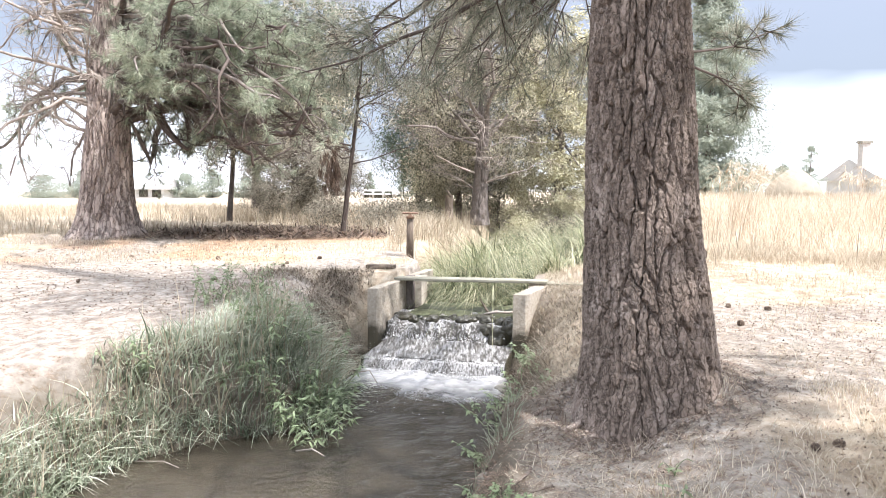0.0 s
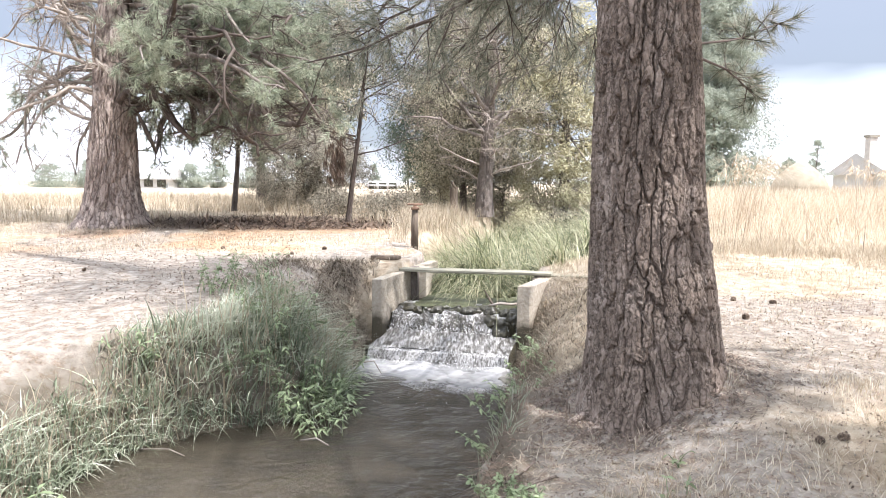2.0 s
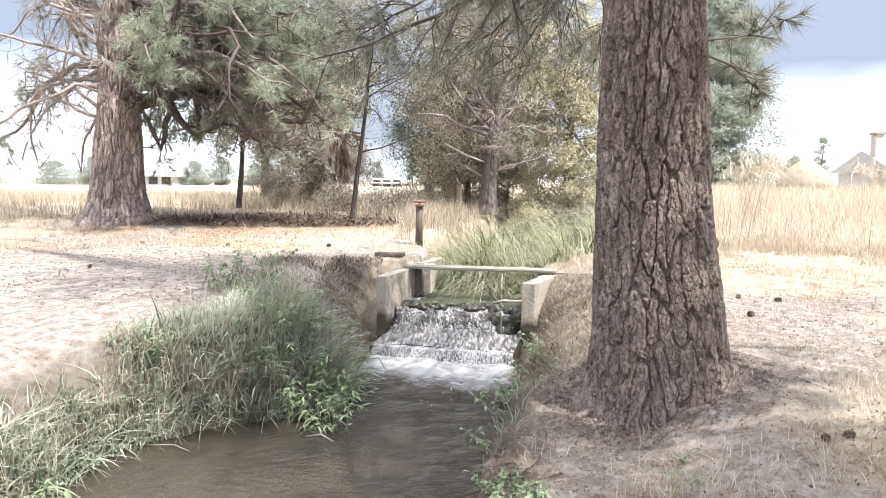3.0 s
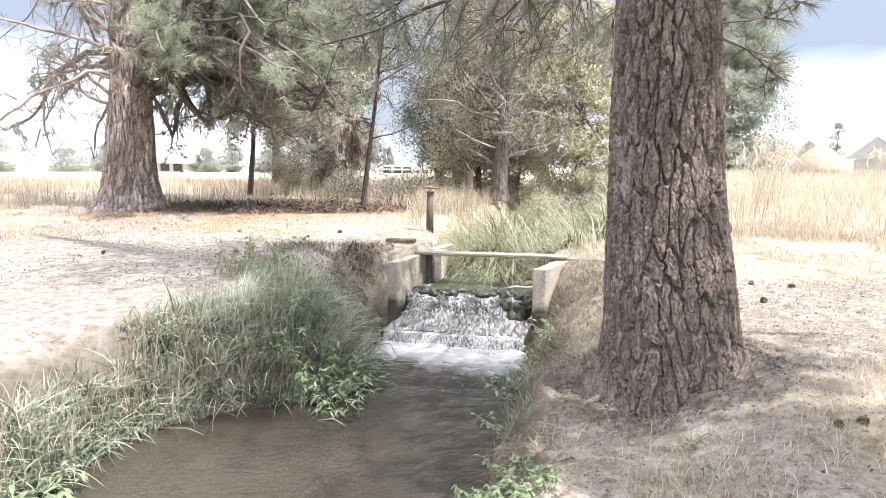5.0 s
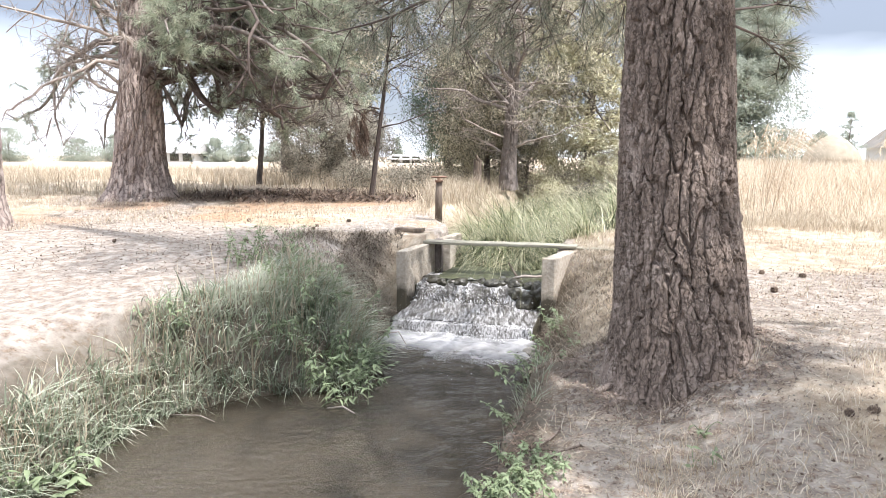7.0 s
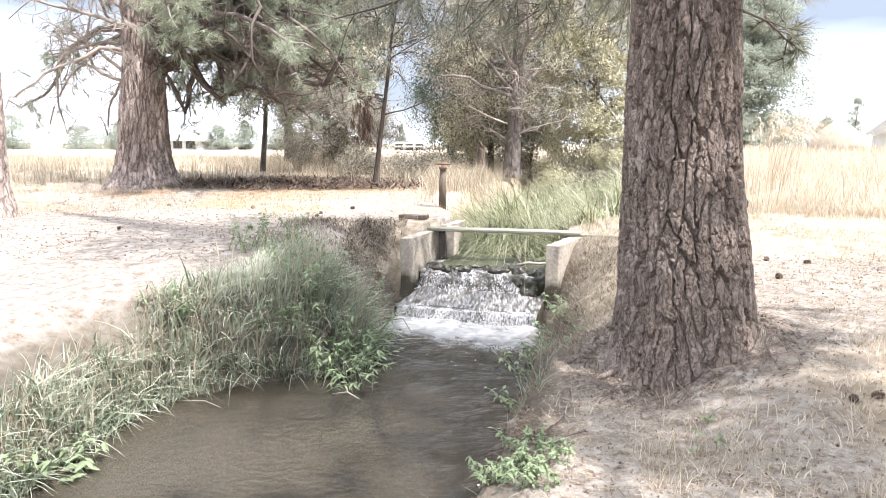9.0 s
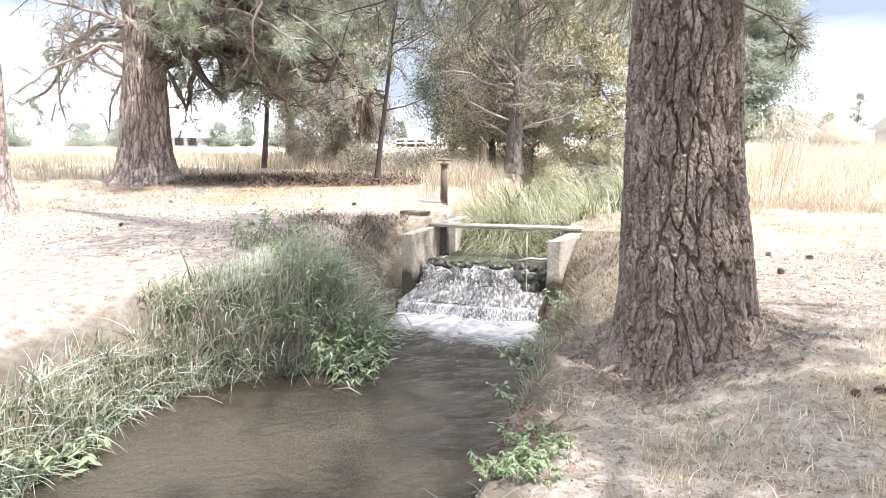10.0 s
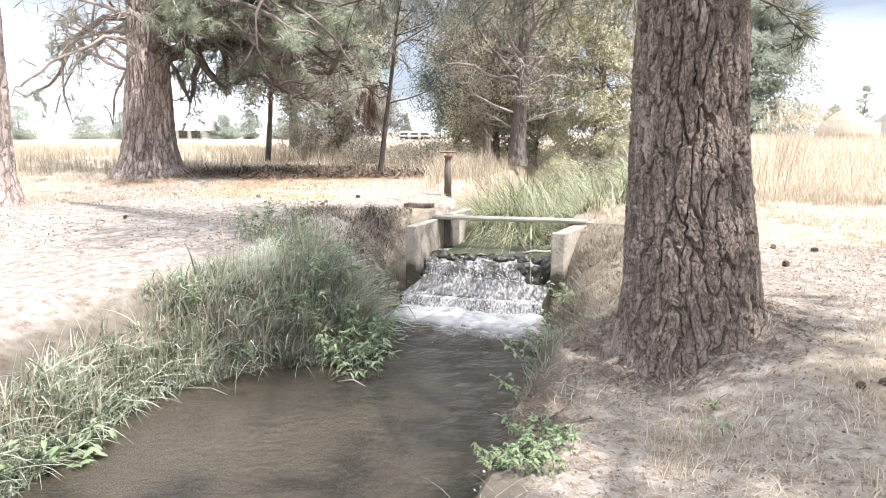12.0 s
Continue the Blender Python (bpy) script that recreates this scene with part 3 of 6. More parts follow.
def height(x, y):
    """The lie of the land."""
    x, y = np.asarray(x, float), np.asarray(y, float)
    left = np.interp(y, [-20, 3, 5, 7, 9, 12, 18, 40, 90], [0.9, 0.72, 0.78, 0.88, 0.97, 1.05, 1.2, 1.25, 1.25])
    right = np.interp(y, [-20, 0, 3, 4.5, 7, 9, 13, 20, 40, 90], [0.5, 0.5, 0.6, 0.68, 0.76, 0.86, 0.9, 1.1, 1.25, 1.25])
    l, r = left_edge(y), right_edge(y)
    c = (l + r) / 2
    base = left + (right - left) * smooth(-0.6, 0.6, x - c)
    base = base + (fbm(x, y, 0.6, 2) - 0.5) * 0.10 * smooth(0.2, 1.6, np.maximum(l - x, x - r)) + (fbm(x, y, 4.0, 5, 3) - 0.5) * 0.035
    # banks of the lower stream
    wob = (fbm(x, y, 2.2, 8, 3) - 0.5) * 0.22
    dl, dr = l - x + wob, x - r + wob
    d = np.maximum(dl, dr)
    wide = np.where(dl > dr, 0.95, np.interp(y, [0, 3, 5, 6.5, 8], [1.9, 1.9, 1.7, 1.2, 0.9]))
    rise = np.where(d > 0, 1 - (1 - np.clip(d / wide, 0, 1)) ** np.where(dl > dr, 2.0, np.interp(y, [5, 7], [1.4, 2.0])), 0)
    # the worn lip of the near bank
    rise = np.clip(rise + np.where(dr > dl, 0.42 * smooth(0.02, 0.2, d) * smooth(1.25, 0.15, d) * smooth(5.9, 5.0, y), 0.0), 0, 1)
    rel = np.stack([x - WEIR[0], y - WEIR[1]], -1)
    s, u = rel @ AX, rel @ BX
    lift = np.where(u > 0, smooth(-0.3, 0.75, s), smooth(0.0, 0.8, s)) * (np.abs(u) > 0.8)
    low = np.where(d > 0, base * rise, -0.28 * smooth(0, 0.45, -d))
    low = low + (base - low) * np.clip(lift, 0, 1)
    # the mound of roots under the great pine
    low = low + (0.1 * (fbm(x, y, 3.5, 14, 4) - 0.5) + 0.16 * (fbm(x, y, 7.0, 16, 3) - 0.5) * smooth(0.8, 0.25, dr) * smooth(6.0, 5.2, y)) * smooth(0, 0.2, dr) * smooth(2.0, 1.0, dr) * (dr > dl) + 0.05 * np.exp(-((np.hypot(x - 1.45, y - 4.75) - 0.55) / 0.22) ** 2) * (0.4 + 1.2 * vnoise(x, y, 5.0, 15))
    low = low - 0.15 * np.exp(-(((x - 1.1) / 0.55) ** 2 + ((y - 4.35) / 0.5) ** 2)) * smooth(0.1, 0.4, dr) * (dr > dl)
    # the upper channel
    half = np.interp(s, [0, 2.1, 3.5, 30], [0.80, 0.80, 1.05, 1.2])
    edge = np.interp(s, [0, 2.0, 3.0, 30], [0.09, 0.09, 0.5, 0.6])
    t = smooth(0, 1, (np.abs(u) - half) / edge)
    up = np.where(s < 0.5, -0.1, 0.25) * (1 - t) + low * t
    on = (s > -0.02) & (s < 40) & (np.abs(u) < half + edge)
    return np.where(on, up, low)


ground_parent = tagged(new("ground"), "dry grassy ground with bare dirt and pine litter", "ground", kind="structure")


def axis_lines(stops):
    out = []
    for a, b, step in stops:
        out.append(np.arange(a, b - 1e-6, step))
    return np.concatenate(out + [[stops[-1][1]]])


def build_ground():
    xs = axis_lines([(-900, -200, 100), (-200, -40, 16), (-40, -12, 2), (-12, -4, 0.25), (-4, 3.6, 0.045), (3.6, 9, 0.15), (9, 40, 1.5), (40, 200, 16), (200, 900, 100)])
    ys = axis_lines([(-300, -40, 26), (-40, -4, 2), (-4, 2, 0.3), (2, 10.5, 0.045), (10.5, 22, 0.2), (22, 60, 2), (60, 200, 14), (200, 1500, 100)])
    X, Y = np.meshgrid(xs, ys)
    Z = height(X, Y)
    geo = Geo()
    geo.add(np.stack([X, Y, Z], -1), quads=grid_faces(len(xs), len(ys)))
    me = geo.mesh("ground", M_GROUND)
    x, y, z = X.ravel(), Y.ravel(), Z.ravel()
    n1 = fbm(x, y, 0.55, 11)
    straw = smooth(0.38, 0.6, n1 + 0.25 * smooth(8.5, 12, y) * smooth(0, 1, x) + 0.14 * smooth(1.2, 3.0, x) * smooth(5.0, 6.5, y) - 0.10 * smooth(5.5, 4.5, y) + 0.35 * smooth(13, 18, y) - 0.22 * smooth(0.5, -0.5, x) * smooth(12, 9, y))
    rust = smooth(0.42, 0.6, fbm(x, y, 0.8, 21)) * smooth(9.6, 10.6, y) * smooth(16, 12.5, y) * (x < -0.5) * smooth(-9, -5, x)
    duff = smooth(0.35, 0.55, fbm(x, y, 0.9, 23) + 0.25 * np.exp(-(((x + 4.2) / 2.6) ** 2 + ((y - 15.2) / 1.1) ** 2)) - 0.12) * smooth(13.6, 14.4, y) * smooth(17.2, 16.0, y) * smooth(-7.5, -6, x) * smooth(-0.6, -1.8, x)
    left_bank = left_edge(y) - x
    wet = np.maximum(smooth(0.10, -0.02, z), 0.75 * smooth(0.75, 0.4, left_bank - 0.4 * smooth(5.0, 5.7, y)) * (left_bank > -0.3) * smooth(6.9, 6.2, y))
    # damp bank foot; the shade in the hollow by the weir is painted in
    wet = np.maximum(wet, 0.8 * smooth(0.5, 0.2, left_bank) * (left_bank > -0.3) * smooth(8.6, 8.0, y))
    bank = x - right_edge(y)
    # damp waterline soil, plus painted shade on the bank face turned from the sun
    wet = np.maximum(wet, 0.85 * smooth(0.55, 0.22, bank + 0.25 * (fbm(x, y, 3.0, 24) - 0.5)) * (bank > -0.3) * smooth(8.4, 7.8, y))
    for nm, val in (("cover", straw), ("needles", rust * 0.9), ("duff", duff), ("wet", wet)):
        me.attributes.new(nm, "FLOAT", "POINT").data.foreach_set("value", val.astype(np.float32))
    ob = new("terrain", me)
    ob.parent = ground_parent


build_ground()

# ---- water ----
water = tagged(new("water"), "murky brown stream below and above the weir", "water", kind="structure")


def build_water():
    geo = Geo()
    xs, ys = np.linspace(-6.5, 1.6, 120), np.linspace(-8, 7.75, 200)
    X, Y = np.meshgrid(xs, ys)
    chop = smooth(3.5, 7.2, Y)
    Z = (fbm(X * 1.0, Y * 1.6, 3.0, 31, 3) - 0.5) * (0.014 + 0.05 * chop)
    geo.add(np.stack([X, Y, Z], -1), quads=grid_faces(len(xs), len(ys)))
    part("lower_pool", geo, M_WATER, water)
    geo = Geo()
    us, vs = np.linspace(-1.6, 1.6, 30), np.linspace(0.62, 30, 80)
    U, V = np.meshgrid(us, vs)
    P = WEIR[None, None] + U[..., None] * BX + V[..., None] * AX
    geo.add(np.stack([P[..., 0], P[..., 1], UPPER + 0 * U], -1), quads=grid_faces(len(us), len(vs)))
    part("upper_pool", geo, M_WATER, water)


build_water()


def weir_point(u, s, z):
    p = WEIR + np.multiply.outer(np.asarray(u, float), BX) + np.multiply.outer(np.asarray(s, float), AX)
    return np.concatenate([p, np.asarray(z, float)[..., None]], -1)


# ---- the weir ----
weir = thing("weir", (0, 0, 0), "weathered concrete weir with side walls and stepped sills", "weir")


def wall_block(u0, u1, s0, s1, z0, z1, seed, splay=0.0):
    """A cast wall: a dense box whose faces are slightly uneven and whose rims are worn round."""
    bm = bmesh.new()
    bmesh.ops.create_cube(bm, size=1)
    size = Vector((u1 - u0, s1 - s0, z1 - z0))
    bmesh.ops.scale(bm, vec=size, verts=bm.verts)
    bmesh.ops.translate(bm, vec=((u0 + u1) / 2, (s0 + s1) / 2, (z0 + z1) / 2), verts=bm.verts)
    bmesh.ops.bevel(bm, geom=bm.edges[:], offset=0.010, segments=1, affect="EDGES")
    bmesh.ops.subdivide_edges(bm, edges=[e for e in bm.edges if e.calc_length() > 0.06], cuts=9, use_grid_fill=True)
    for v in bm.verts:
        v.co += Vector((noise.noise(v.co * 6 + Vector((seed, 0, 0))), noise.noise(v.co * 6 + Vector((0, seed, 3))), noise.noise(v.co * 7 + Vector((5, 0, seed))))) * 0.006
    for v in bm.verts:
        v.co.x += splay * (v.co.y - s0)
    bmesh.ops.transform(bm, matrix=WEIR_M, verts=bm.verts)
    bmesh.ops.triangulate(bm, faces=bm.faces[:])
    bm.verts.index_update()
    geo = Geo()
    geo.add([v.co[:] for v in bm.verts], [[v.index for v in f.verts] for f in bm.faces])
    bm.free()
    return geo


part("side_wall", wall_block(-0.985, -0.86, 0.0, 2.15, -0.3, 0.87, 1, 0.075), M_CONCRETE_WET, weir, "stained pale concrete side wall", shade=False)
part("side_wall", wall_block(0.80, 0.955, 0.0, 1.25, -0.3, 0.86, 2, 0.22), M_CONCRETE_WET, weir, "pale concrete wing wall", shade=False)
part("pier", wall_block(-0.80, -0.60, 1.13, 1.42, 0.1, 0.872, 6), M_CONCRETE_WET, weir, "pale concrete pier behind the gate guide", shade=False)
part("sill", wall_block(-0.93, 0.92, 0.30, 0.72, -0.3, UPPER - 0.05, 3), M_WETSTONE, weir, "wet dark upper sill")
part("step", wall_block(-0.86, 0.80, -0.58, 0.32, -0.3, 0.17, 4), M_WETSTONE, weir, "wet dark lower step")
slot = Geo()
box(slot, (-0.745, 1.06, 0.42), (0.10, 0.12, 0.98), WEIR_M, 0.008)
part("gate_guide", slot, M_LIMB, weir, "weathered brown timber gate guide")


def build_falls():
    n = 110
    u = np.linspace(-0.80, 0.80, n)
    # upper fall: out of the pool, over the lip, down on to the step
    for name, path, mat, seed, lean in (
            ("upper_fall", [(0.90, UPPER + 0.004), (0.45, UPPER + 0.0), (0.28, 0.42), (0.20, 0.33), (0.15, 0.24), (0.10, 0.19)], M_FALL, 1, 0.05),
            ("step_water", [(0.16, 0.245), (0.0, 0.215), (-0.25, 0.20), (-0.5, 0.195), (-0.60, 0.185)], M_TREAD, 2, 0.02),
            ("lower_fall", [(-0.58, 0.19), (-0.63, 0.165), (-0.66, 0.10), (-0.68, 0.03), (-0.70, -0.04)], M_VEIL, 3, 0.012)):
        pts = np.array(path)
        t = np.linspace(0, len(pts) - 1, 46)
        s, z = (np.interp(t, np.arange(len(pts)), pts[:, k]) for k in (0, 1))
        U, S = np.meshgrid(u, s)
        Zz = np.repeat(z[:, None], n, 1)
        ridge = (fbm(U * 9, S * 1.5, 2.2, 40 + seed, 3) - 0.5)
        fine = (fbm(U * 30, Zz * 6 + S * 4, 1.5, 50 + seed, 2) - 0.5)
        S = S + ridge * lean * 1.6 - 0.04 * fine * (lean > 0.03)
        Zz = Zz + ridge * (0.012 if name == "lower_fall" else 0.045) + fine * (0.008 if name == "lower_fall" else 0.02)
        if name != "upper_fall":
            U = U * 1.0 + 0.02 * ridge
        geo = Geo()
        geo.add(weir_point(U, S, Zz), quads=grid_faces(n, len(s)))
        part(name, geo, mat, water, "white water running over the weir")
    # foam under the fall, lumpy, dipping under the water at its ragged rim
    us, ss = np.linspace(-1.05, 0.98, 120), np.linspace(-2.1, -0.58, 110)
    U, S = np.meshgrid(us, ss)
    near = smooth(-1.85, -0.95, S + 0.16 * (U > 0) * U - 0.22 * np.abs(U) ** 2)
    side = smooth(1.0, 0.75, np.abs(U))
    Zf = -0.035 + 0.095 * near * side + 0.07 * (fbm(U, S * 1.4, 4.0, 61) - 0.5) + 0.03 * (fbm(U, S, 16, 66, 3) - 0.5)
    geo = Geo()
    geo.add(weir_point(U, S, Zf), quads=grid_faces(len(us), len(ss)))
    part("foam", geo, M_FOAM, water, "white foam below the fall")
    # flecks thrown up where the water strikes, and froth drifting away
    rng = np.random.default_rng(62)
    geo = Geo()
    base = np.array([(1, 0, 0), (-0.5, 0.87, 0), (-0.5, -0.87, 0), (0, 0, 1.2)])
    tri = np.array([(0, 1, 3), (1, 2, 3), (2, 0, 3), (0, 2, 1)])
    for count, s0, ss0, z0, sz, su, size in ((420, 0.12, 0.07, 0.24, 0.05, 0.42, 0.007), (300, -0.74, 0.06, 0.05, 0.04, 0.42, 0.006), (40, -1.5, 0.25, 0.008, 0.003, 0.4, 0.005)):
        p = weir_point(np.clip(rng.normal(-0.05, su, count), -0.78, 0.7), rng.normal(s0, ss0, count), z0 + np.abs(rng.normal(0, sz, count)))
        v = p[:, None] + base[None] * (size * rng.uniform(0.4, 1.3, count))[:, None, None]
        geo.add(v.reshape(-1, 3), (np.arange(count)[:, None, None] * 4 + tri).reshape(-1, 3))
    part("spray", geo, M_SPRAY, water, "white flecks of spray and froth")


build_falls()

# planks, gate stand, boards
def plank(u0, u1, s, z, w, t, label, tilt=0.0, bow=0.006):
    bm = bmesh.new()
    bmesh.ops.create_cube(bm, size=1)
    bmesh.ops.scale(bm, vec=(u1 - u0, w, t), verts=bm.verts)
    bmesh.ops.bevel(bm, geom=bm.edges[:], offset=0.006, segments=1, affect="EDGES")
    bmesh.ops.subdivide_edges(bm, edges=[e for e in bm.edges if e.calc_length() > 0.4], cuts=14)
    for v in bm.verts:
        v.co.z += bow * math.sin(v.co.x * 2.3) + 0.004 * noise.noise(v.co * 5)
        v.co.y += 0.006 * noise.noise(v.co * 4)
    bmesh.ops.triangulate(bm, faces=bm.faces[:])
    me = bpy.data.meshes.new("footbridge_plank")
    bm.to_mesh(me)
    bm.free()
    me.materials.append(M_TIMBER)
    ob = new("footbridge_plank", me)
    ob.matrix_world = WEIR_M @ pose((u0 + u1) / 2, s, z, 0, tilt, 0)
    return tagged(ob, label, "plank")


plank(-0.90, 1.13, 0.90, 0.893, 0.24, 0.036, "weathered grey timber plank laid across the weir walls")
plank(1.02, 2.6, 0.96, 0.87, 0.2, 0.03, "second grey timber plank running on to the dry bank", tilt=0.5)

stand = thing("sluice_gate_stand", (0, 0, 0), "rusty iron gate stand with a flat handwheel on a post", "gate stand")
g = Geo()
base = np.array([-0.525, 10.75, float(height(-0.525, 10.75)) - 0.05])
tube(g, [base, base + [0, 0, 0.4], base + [0.005, 0, 0.68]], [0.06, 0.055, 0.052], 12)
part("post", g, M_OLDPOST, stand, "brown weathered post")
g = Geo()
tube(g, [base + [0.005, 0, 0.66], base + [0.005, 0, 0.70], base + [0.005, 0, 0.705], base + [0.005, 0, 0.76]], [0.065, 0.065, 0.03, 0.03], 12)
part("stem", g, M_RUST, stand)
g = Geo()
hub = base + np.array([0.005, 0, 0.745])
ring = [hub + 0.118 * np.array([math.cos(a), math.sin(a), 0]) for a in np.linspace(0, 2 * math.pi, 29)]
tube(g, ring, [0.014] * 29, 8, cap=False)
for k in range(4):
    a = k * math.pi / 2 + 0.3
    tube(g, [hub, hub + 0.118 * np.array([math.cos(a), math.sin(a), 0])], [0.011, 0.011], 6)
part("handwheel", g, M_RUST, stand, "rusty handwheel")

# ---- trees ----


def worley(U, V, period, seed):
    """Nearest and second nearest distance to jittered cell points; U wraps."""
    r = np.random.default_rng(seed)
    rows = int(V.max()) + 4
    jx, jy, jz = r.random((rows, period)), r.random((rows, period)), r.random((rows, period))
    iu, iv = np.floor(U).astype(int), np.floor(V).astype(int)
    f1, f2, idz = np.full(U.shape, 9.0), np.full(U.shape, 9.0), np.zeros(U.shape)
    for a in (-1, 0, 1):
        for b in (-1, 0, 1):
            cu, cv = iu + a, np.clip(iv + b, 0, rows - 1)
            px, py = cu + jx[cv, cu % period], iv + b + jy[cv, cu % period]
            d = np.hypot(U - px, V - py)
            closer = d < f1
            f2 = np.where(closer, f1, np.minimum(f2, d))
            idz = np.where(closer, jz[cv, cu % period], idz)
            f1 = np.where(closer, d, f1)
    return f1, f2, idz


def bark_trunk(stations, nt, nz, cell, depth, seed, roots=0.0):
    """A trunk with plated, furrowed bark. stations: rows of z, x, y, radius; cell: the width and height of a plate."""
    st = np.array(stations)
    z = np.linspace(st[0, 0], st[-1, 0], nz)
    cx, cy, r = (np.interp(z, st[:, 0], st[:, k]) for k in (1, 2, 3))
    k = np.ones(9) / 9
    pad = lambda a: np.convolve(np.pad(a, 4, mode="edge"), k, "valid")
    cx, cy, r = pad(cx), pad(cy), pad(r)
    th = np.arange(nt) * 2 * np.pi / nt
    th = th - 0.6 * np.cos(th)      # finer on the side that faces the path
    T, Zz = np.meshgrid(th, z)
    R = np.repeat(r[:, None], nt, 1)
    S = np.mod(T - np.pi / 2, 2 * np.pi) * st[:, 3].mean()
    period = int(S.max() / cell[0]) + 6
    swing = lambda f, g, q: vnoise(S * f, Zz * g, 1.0, seed + q) - 0.5
    # long plates between deep upright furrows that wander and join
    wob = swing(4, 1.1, 0) * 0.55 + swing(12, 6, 4) * 0.42 + swing(36, 26, 1) * 0.3
    rise = (Zz - st[0, 0]) / cell[1] + 1
    f1, f2, idz = worley(S / cell[0] + wob + 2, rise + swing(14, 2.0, 2) * 0.9, period, seed)
    gap = f2 - f1 + 0.09 * swing(60, 30, 12)
    plate = smooth(0.045, 0.17, gap)
    # flakes in steps on the plates, and short cross cracks
    g1, g2, gz = worley(2.2 * S / cell[0] + wob * 2.2 + 3, rise * 5.5 + swing(26, 12, 7) * 1.0, period * 3, seed + 9)
    h1, h2, hz = worley(4.5 * S / cell[0] + wob * 4.5 + 5, rise * 11.0 + swing(50, 40, 8) * 1.4, period * 6, seed + 19)
    crack = smooth(0.02, 0.12, g2 - g1)
    flake = 0.4 * gz + 0.6 * crack + 0.34 * hz * smooth(0.0, 0.15, h2 - h1)
    rough = swing(85, 60, 3) + 0.6 * swing(150, 110, 5)
    ease = 0.62 + 0.38 * smooth(0.6, 1.5, Zz)
    disp = depth * ease * (plate * (0.82 + 0.22 * idz) - 1.0 + 0.36 * (flake - 0.6) * plate + 0.12 * rough)
    lump = (vnoise(np.cos(T) * 1.6 + 9, Zz * 1.3 + np.sin(T) * 1.6, 1, seed + 6) - 0.5) * 0.07 * R
    R = R + disp + lump
    if roots:
        low = np.exp(-(Zz - st[0, 0]) / 0.22)
        R = R + roots * low * (0.4 + np.abs(np.sin(T * 2.5 + 0.7)) ** 1.5 * 0.9)
    X, Y = cx[:, None] + R * np.cos(T), cy[:, None] + R * np.sin(T)
    geo = Geo()
    geo.add(np.stack([X, Y, Zz], -1), quads=grid_faces(nt, nz, wrap=True))
    return geo


def wander(start, direction, length, n, droop, wiggle, rng, floor=-9.0):
    """A crooked limb's line."""
    d = np.array(direction, float)
    d /= np.linalg.norm(d)
    pts = [np.array(start, float)]
    for i in range(n):
        d = d + rng.normal(0, wiggle, 3) + np.array([0, 0, -droop])
        if pts[-1][2] < floor:
            d[2] = abs(d[2]) * 0.5 + 0.1
        d /= np.linalg.norm(d)
        pts.append(pts[-1] + d * length / n)
    return np.array(pts)


class Crown:
    """Collects limbs (each a part) and the needle tips of one tree."""

    thick, floor = 2, 2.9

    def __init__(self, seed):
        self.rng = np.random.default_rng(seed)
        self.limbs, self.tips, self.dirs = [], [], []

    def limb(self, start, direction, length, radius, droop=0.03, wiggle=0.14, twigs=7, alive=1.0, twig_len=0.9, twig_droop=0.06, from_t=0.25, fork=2):
        rng, geo = self.rng, Geo()
        n = max(7, int(length / 0.28))
        line = wander(start, direction, length, n, droop, wiggle, rng, self.floor)
        tube(geo, line, np.linspace(radius, radius * 0.22, n + 1), 6)
        if rng.random() < alive:
            self.tips.append(line[-1])
            self.dirs.append(line[-1] - line[-2])
        for _ in range(twigs):
            t = rng.uniform(from_t, 1.0)
            i = min(n - 1, int(t * n))
            along = line[i + 1] - line[i]
            along /= np.linalg.norm(along)
            side = rng.normal(0, 1, 3)
            side -= along * (side @ along)
            side /= np.linalg.norm(side)
            ln = twig_len * rng.uniform(0.4, 1.2) * (1.15 - 0.5 * t)
            m = max(4, int(ln / 0.12))
            tw = wander(line[i], along * 0.7 + side, ln, m, twig_droop, wiggle * 1.5, rng, self.floor - 0.5)
            r0 = max(0.006, radius * 0.34 * (1 - 0.6 * t))
            tube(geo, tw, np.linspace(r0, 0.003, m + 1), 4, cap=False)
            live = rng.random() < alive
            ends = [(tw, m)]
            for _ in range(fork):
                j = rng.integers(max(1, m // 3), m)
                ax = tw[j] - tw[j - 1]
                ax /= np.linalg.norm(ax)
                s2 = rng.normal(0, 1, 3)
                q = max(3, m // 2)
                tw2 = wander(tw[j], ax * 0.8 + s2 * 0.6, ln * rng.uniform(0.3, 0.6), q, twig_droop, wiggle * 1.6, rng)
                tube(geo, tw2, np.linspace(r0 * 0.6, 0.0025, q + 1), 3, cap=False)
                ends.append((tw2, q))
            if live:
                for e, q in ends:
                    for back in range(0, min(q, self.thick)):
                        self.tips.append(e[q - back])
                        self.dirs.append(e[q - back] - e[q - back - 1])
        self.limbs.append(geo)

    def finish(self, parent, limb_material, leaf_material, per, length, width, spread=0.8, droop=0.1, label=""):
        for geo in self.limbs:
            part("limb", geo, limb_material, parent)
        if self.tips:
            d = np.array(self.dirs)
            d /= np.linalg.norm(d, axis=1)[:, None] + 1e-9
            geo = Geo()
            tufts(geo, np.array(self.tips), d, per, length, width, spread, droop)
            part("crown", geo, leaf_material, parent, label, shade=False)


def at_height(st, z):
    st = np.array(st)
    return np.array([np.interp(z, st[:, 0], st[:, 1]), np.interp(z, st[:, 0], st[:, 2]), z]), float(np.interp(z, st[:, 0], st[:, 3]))


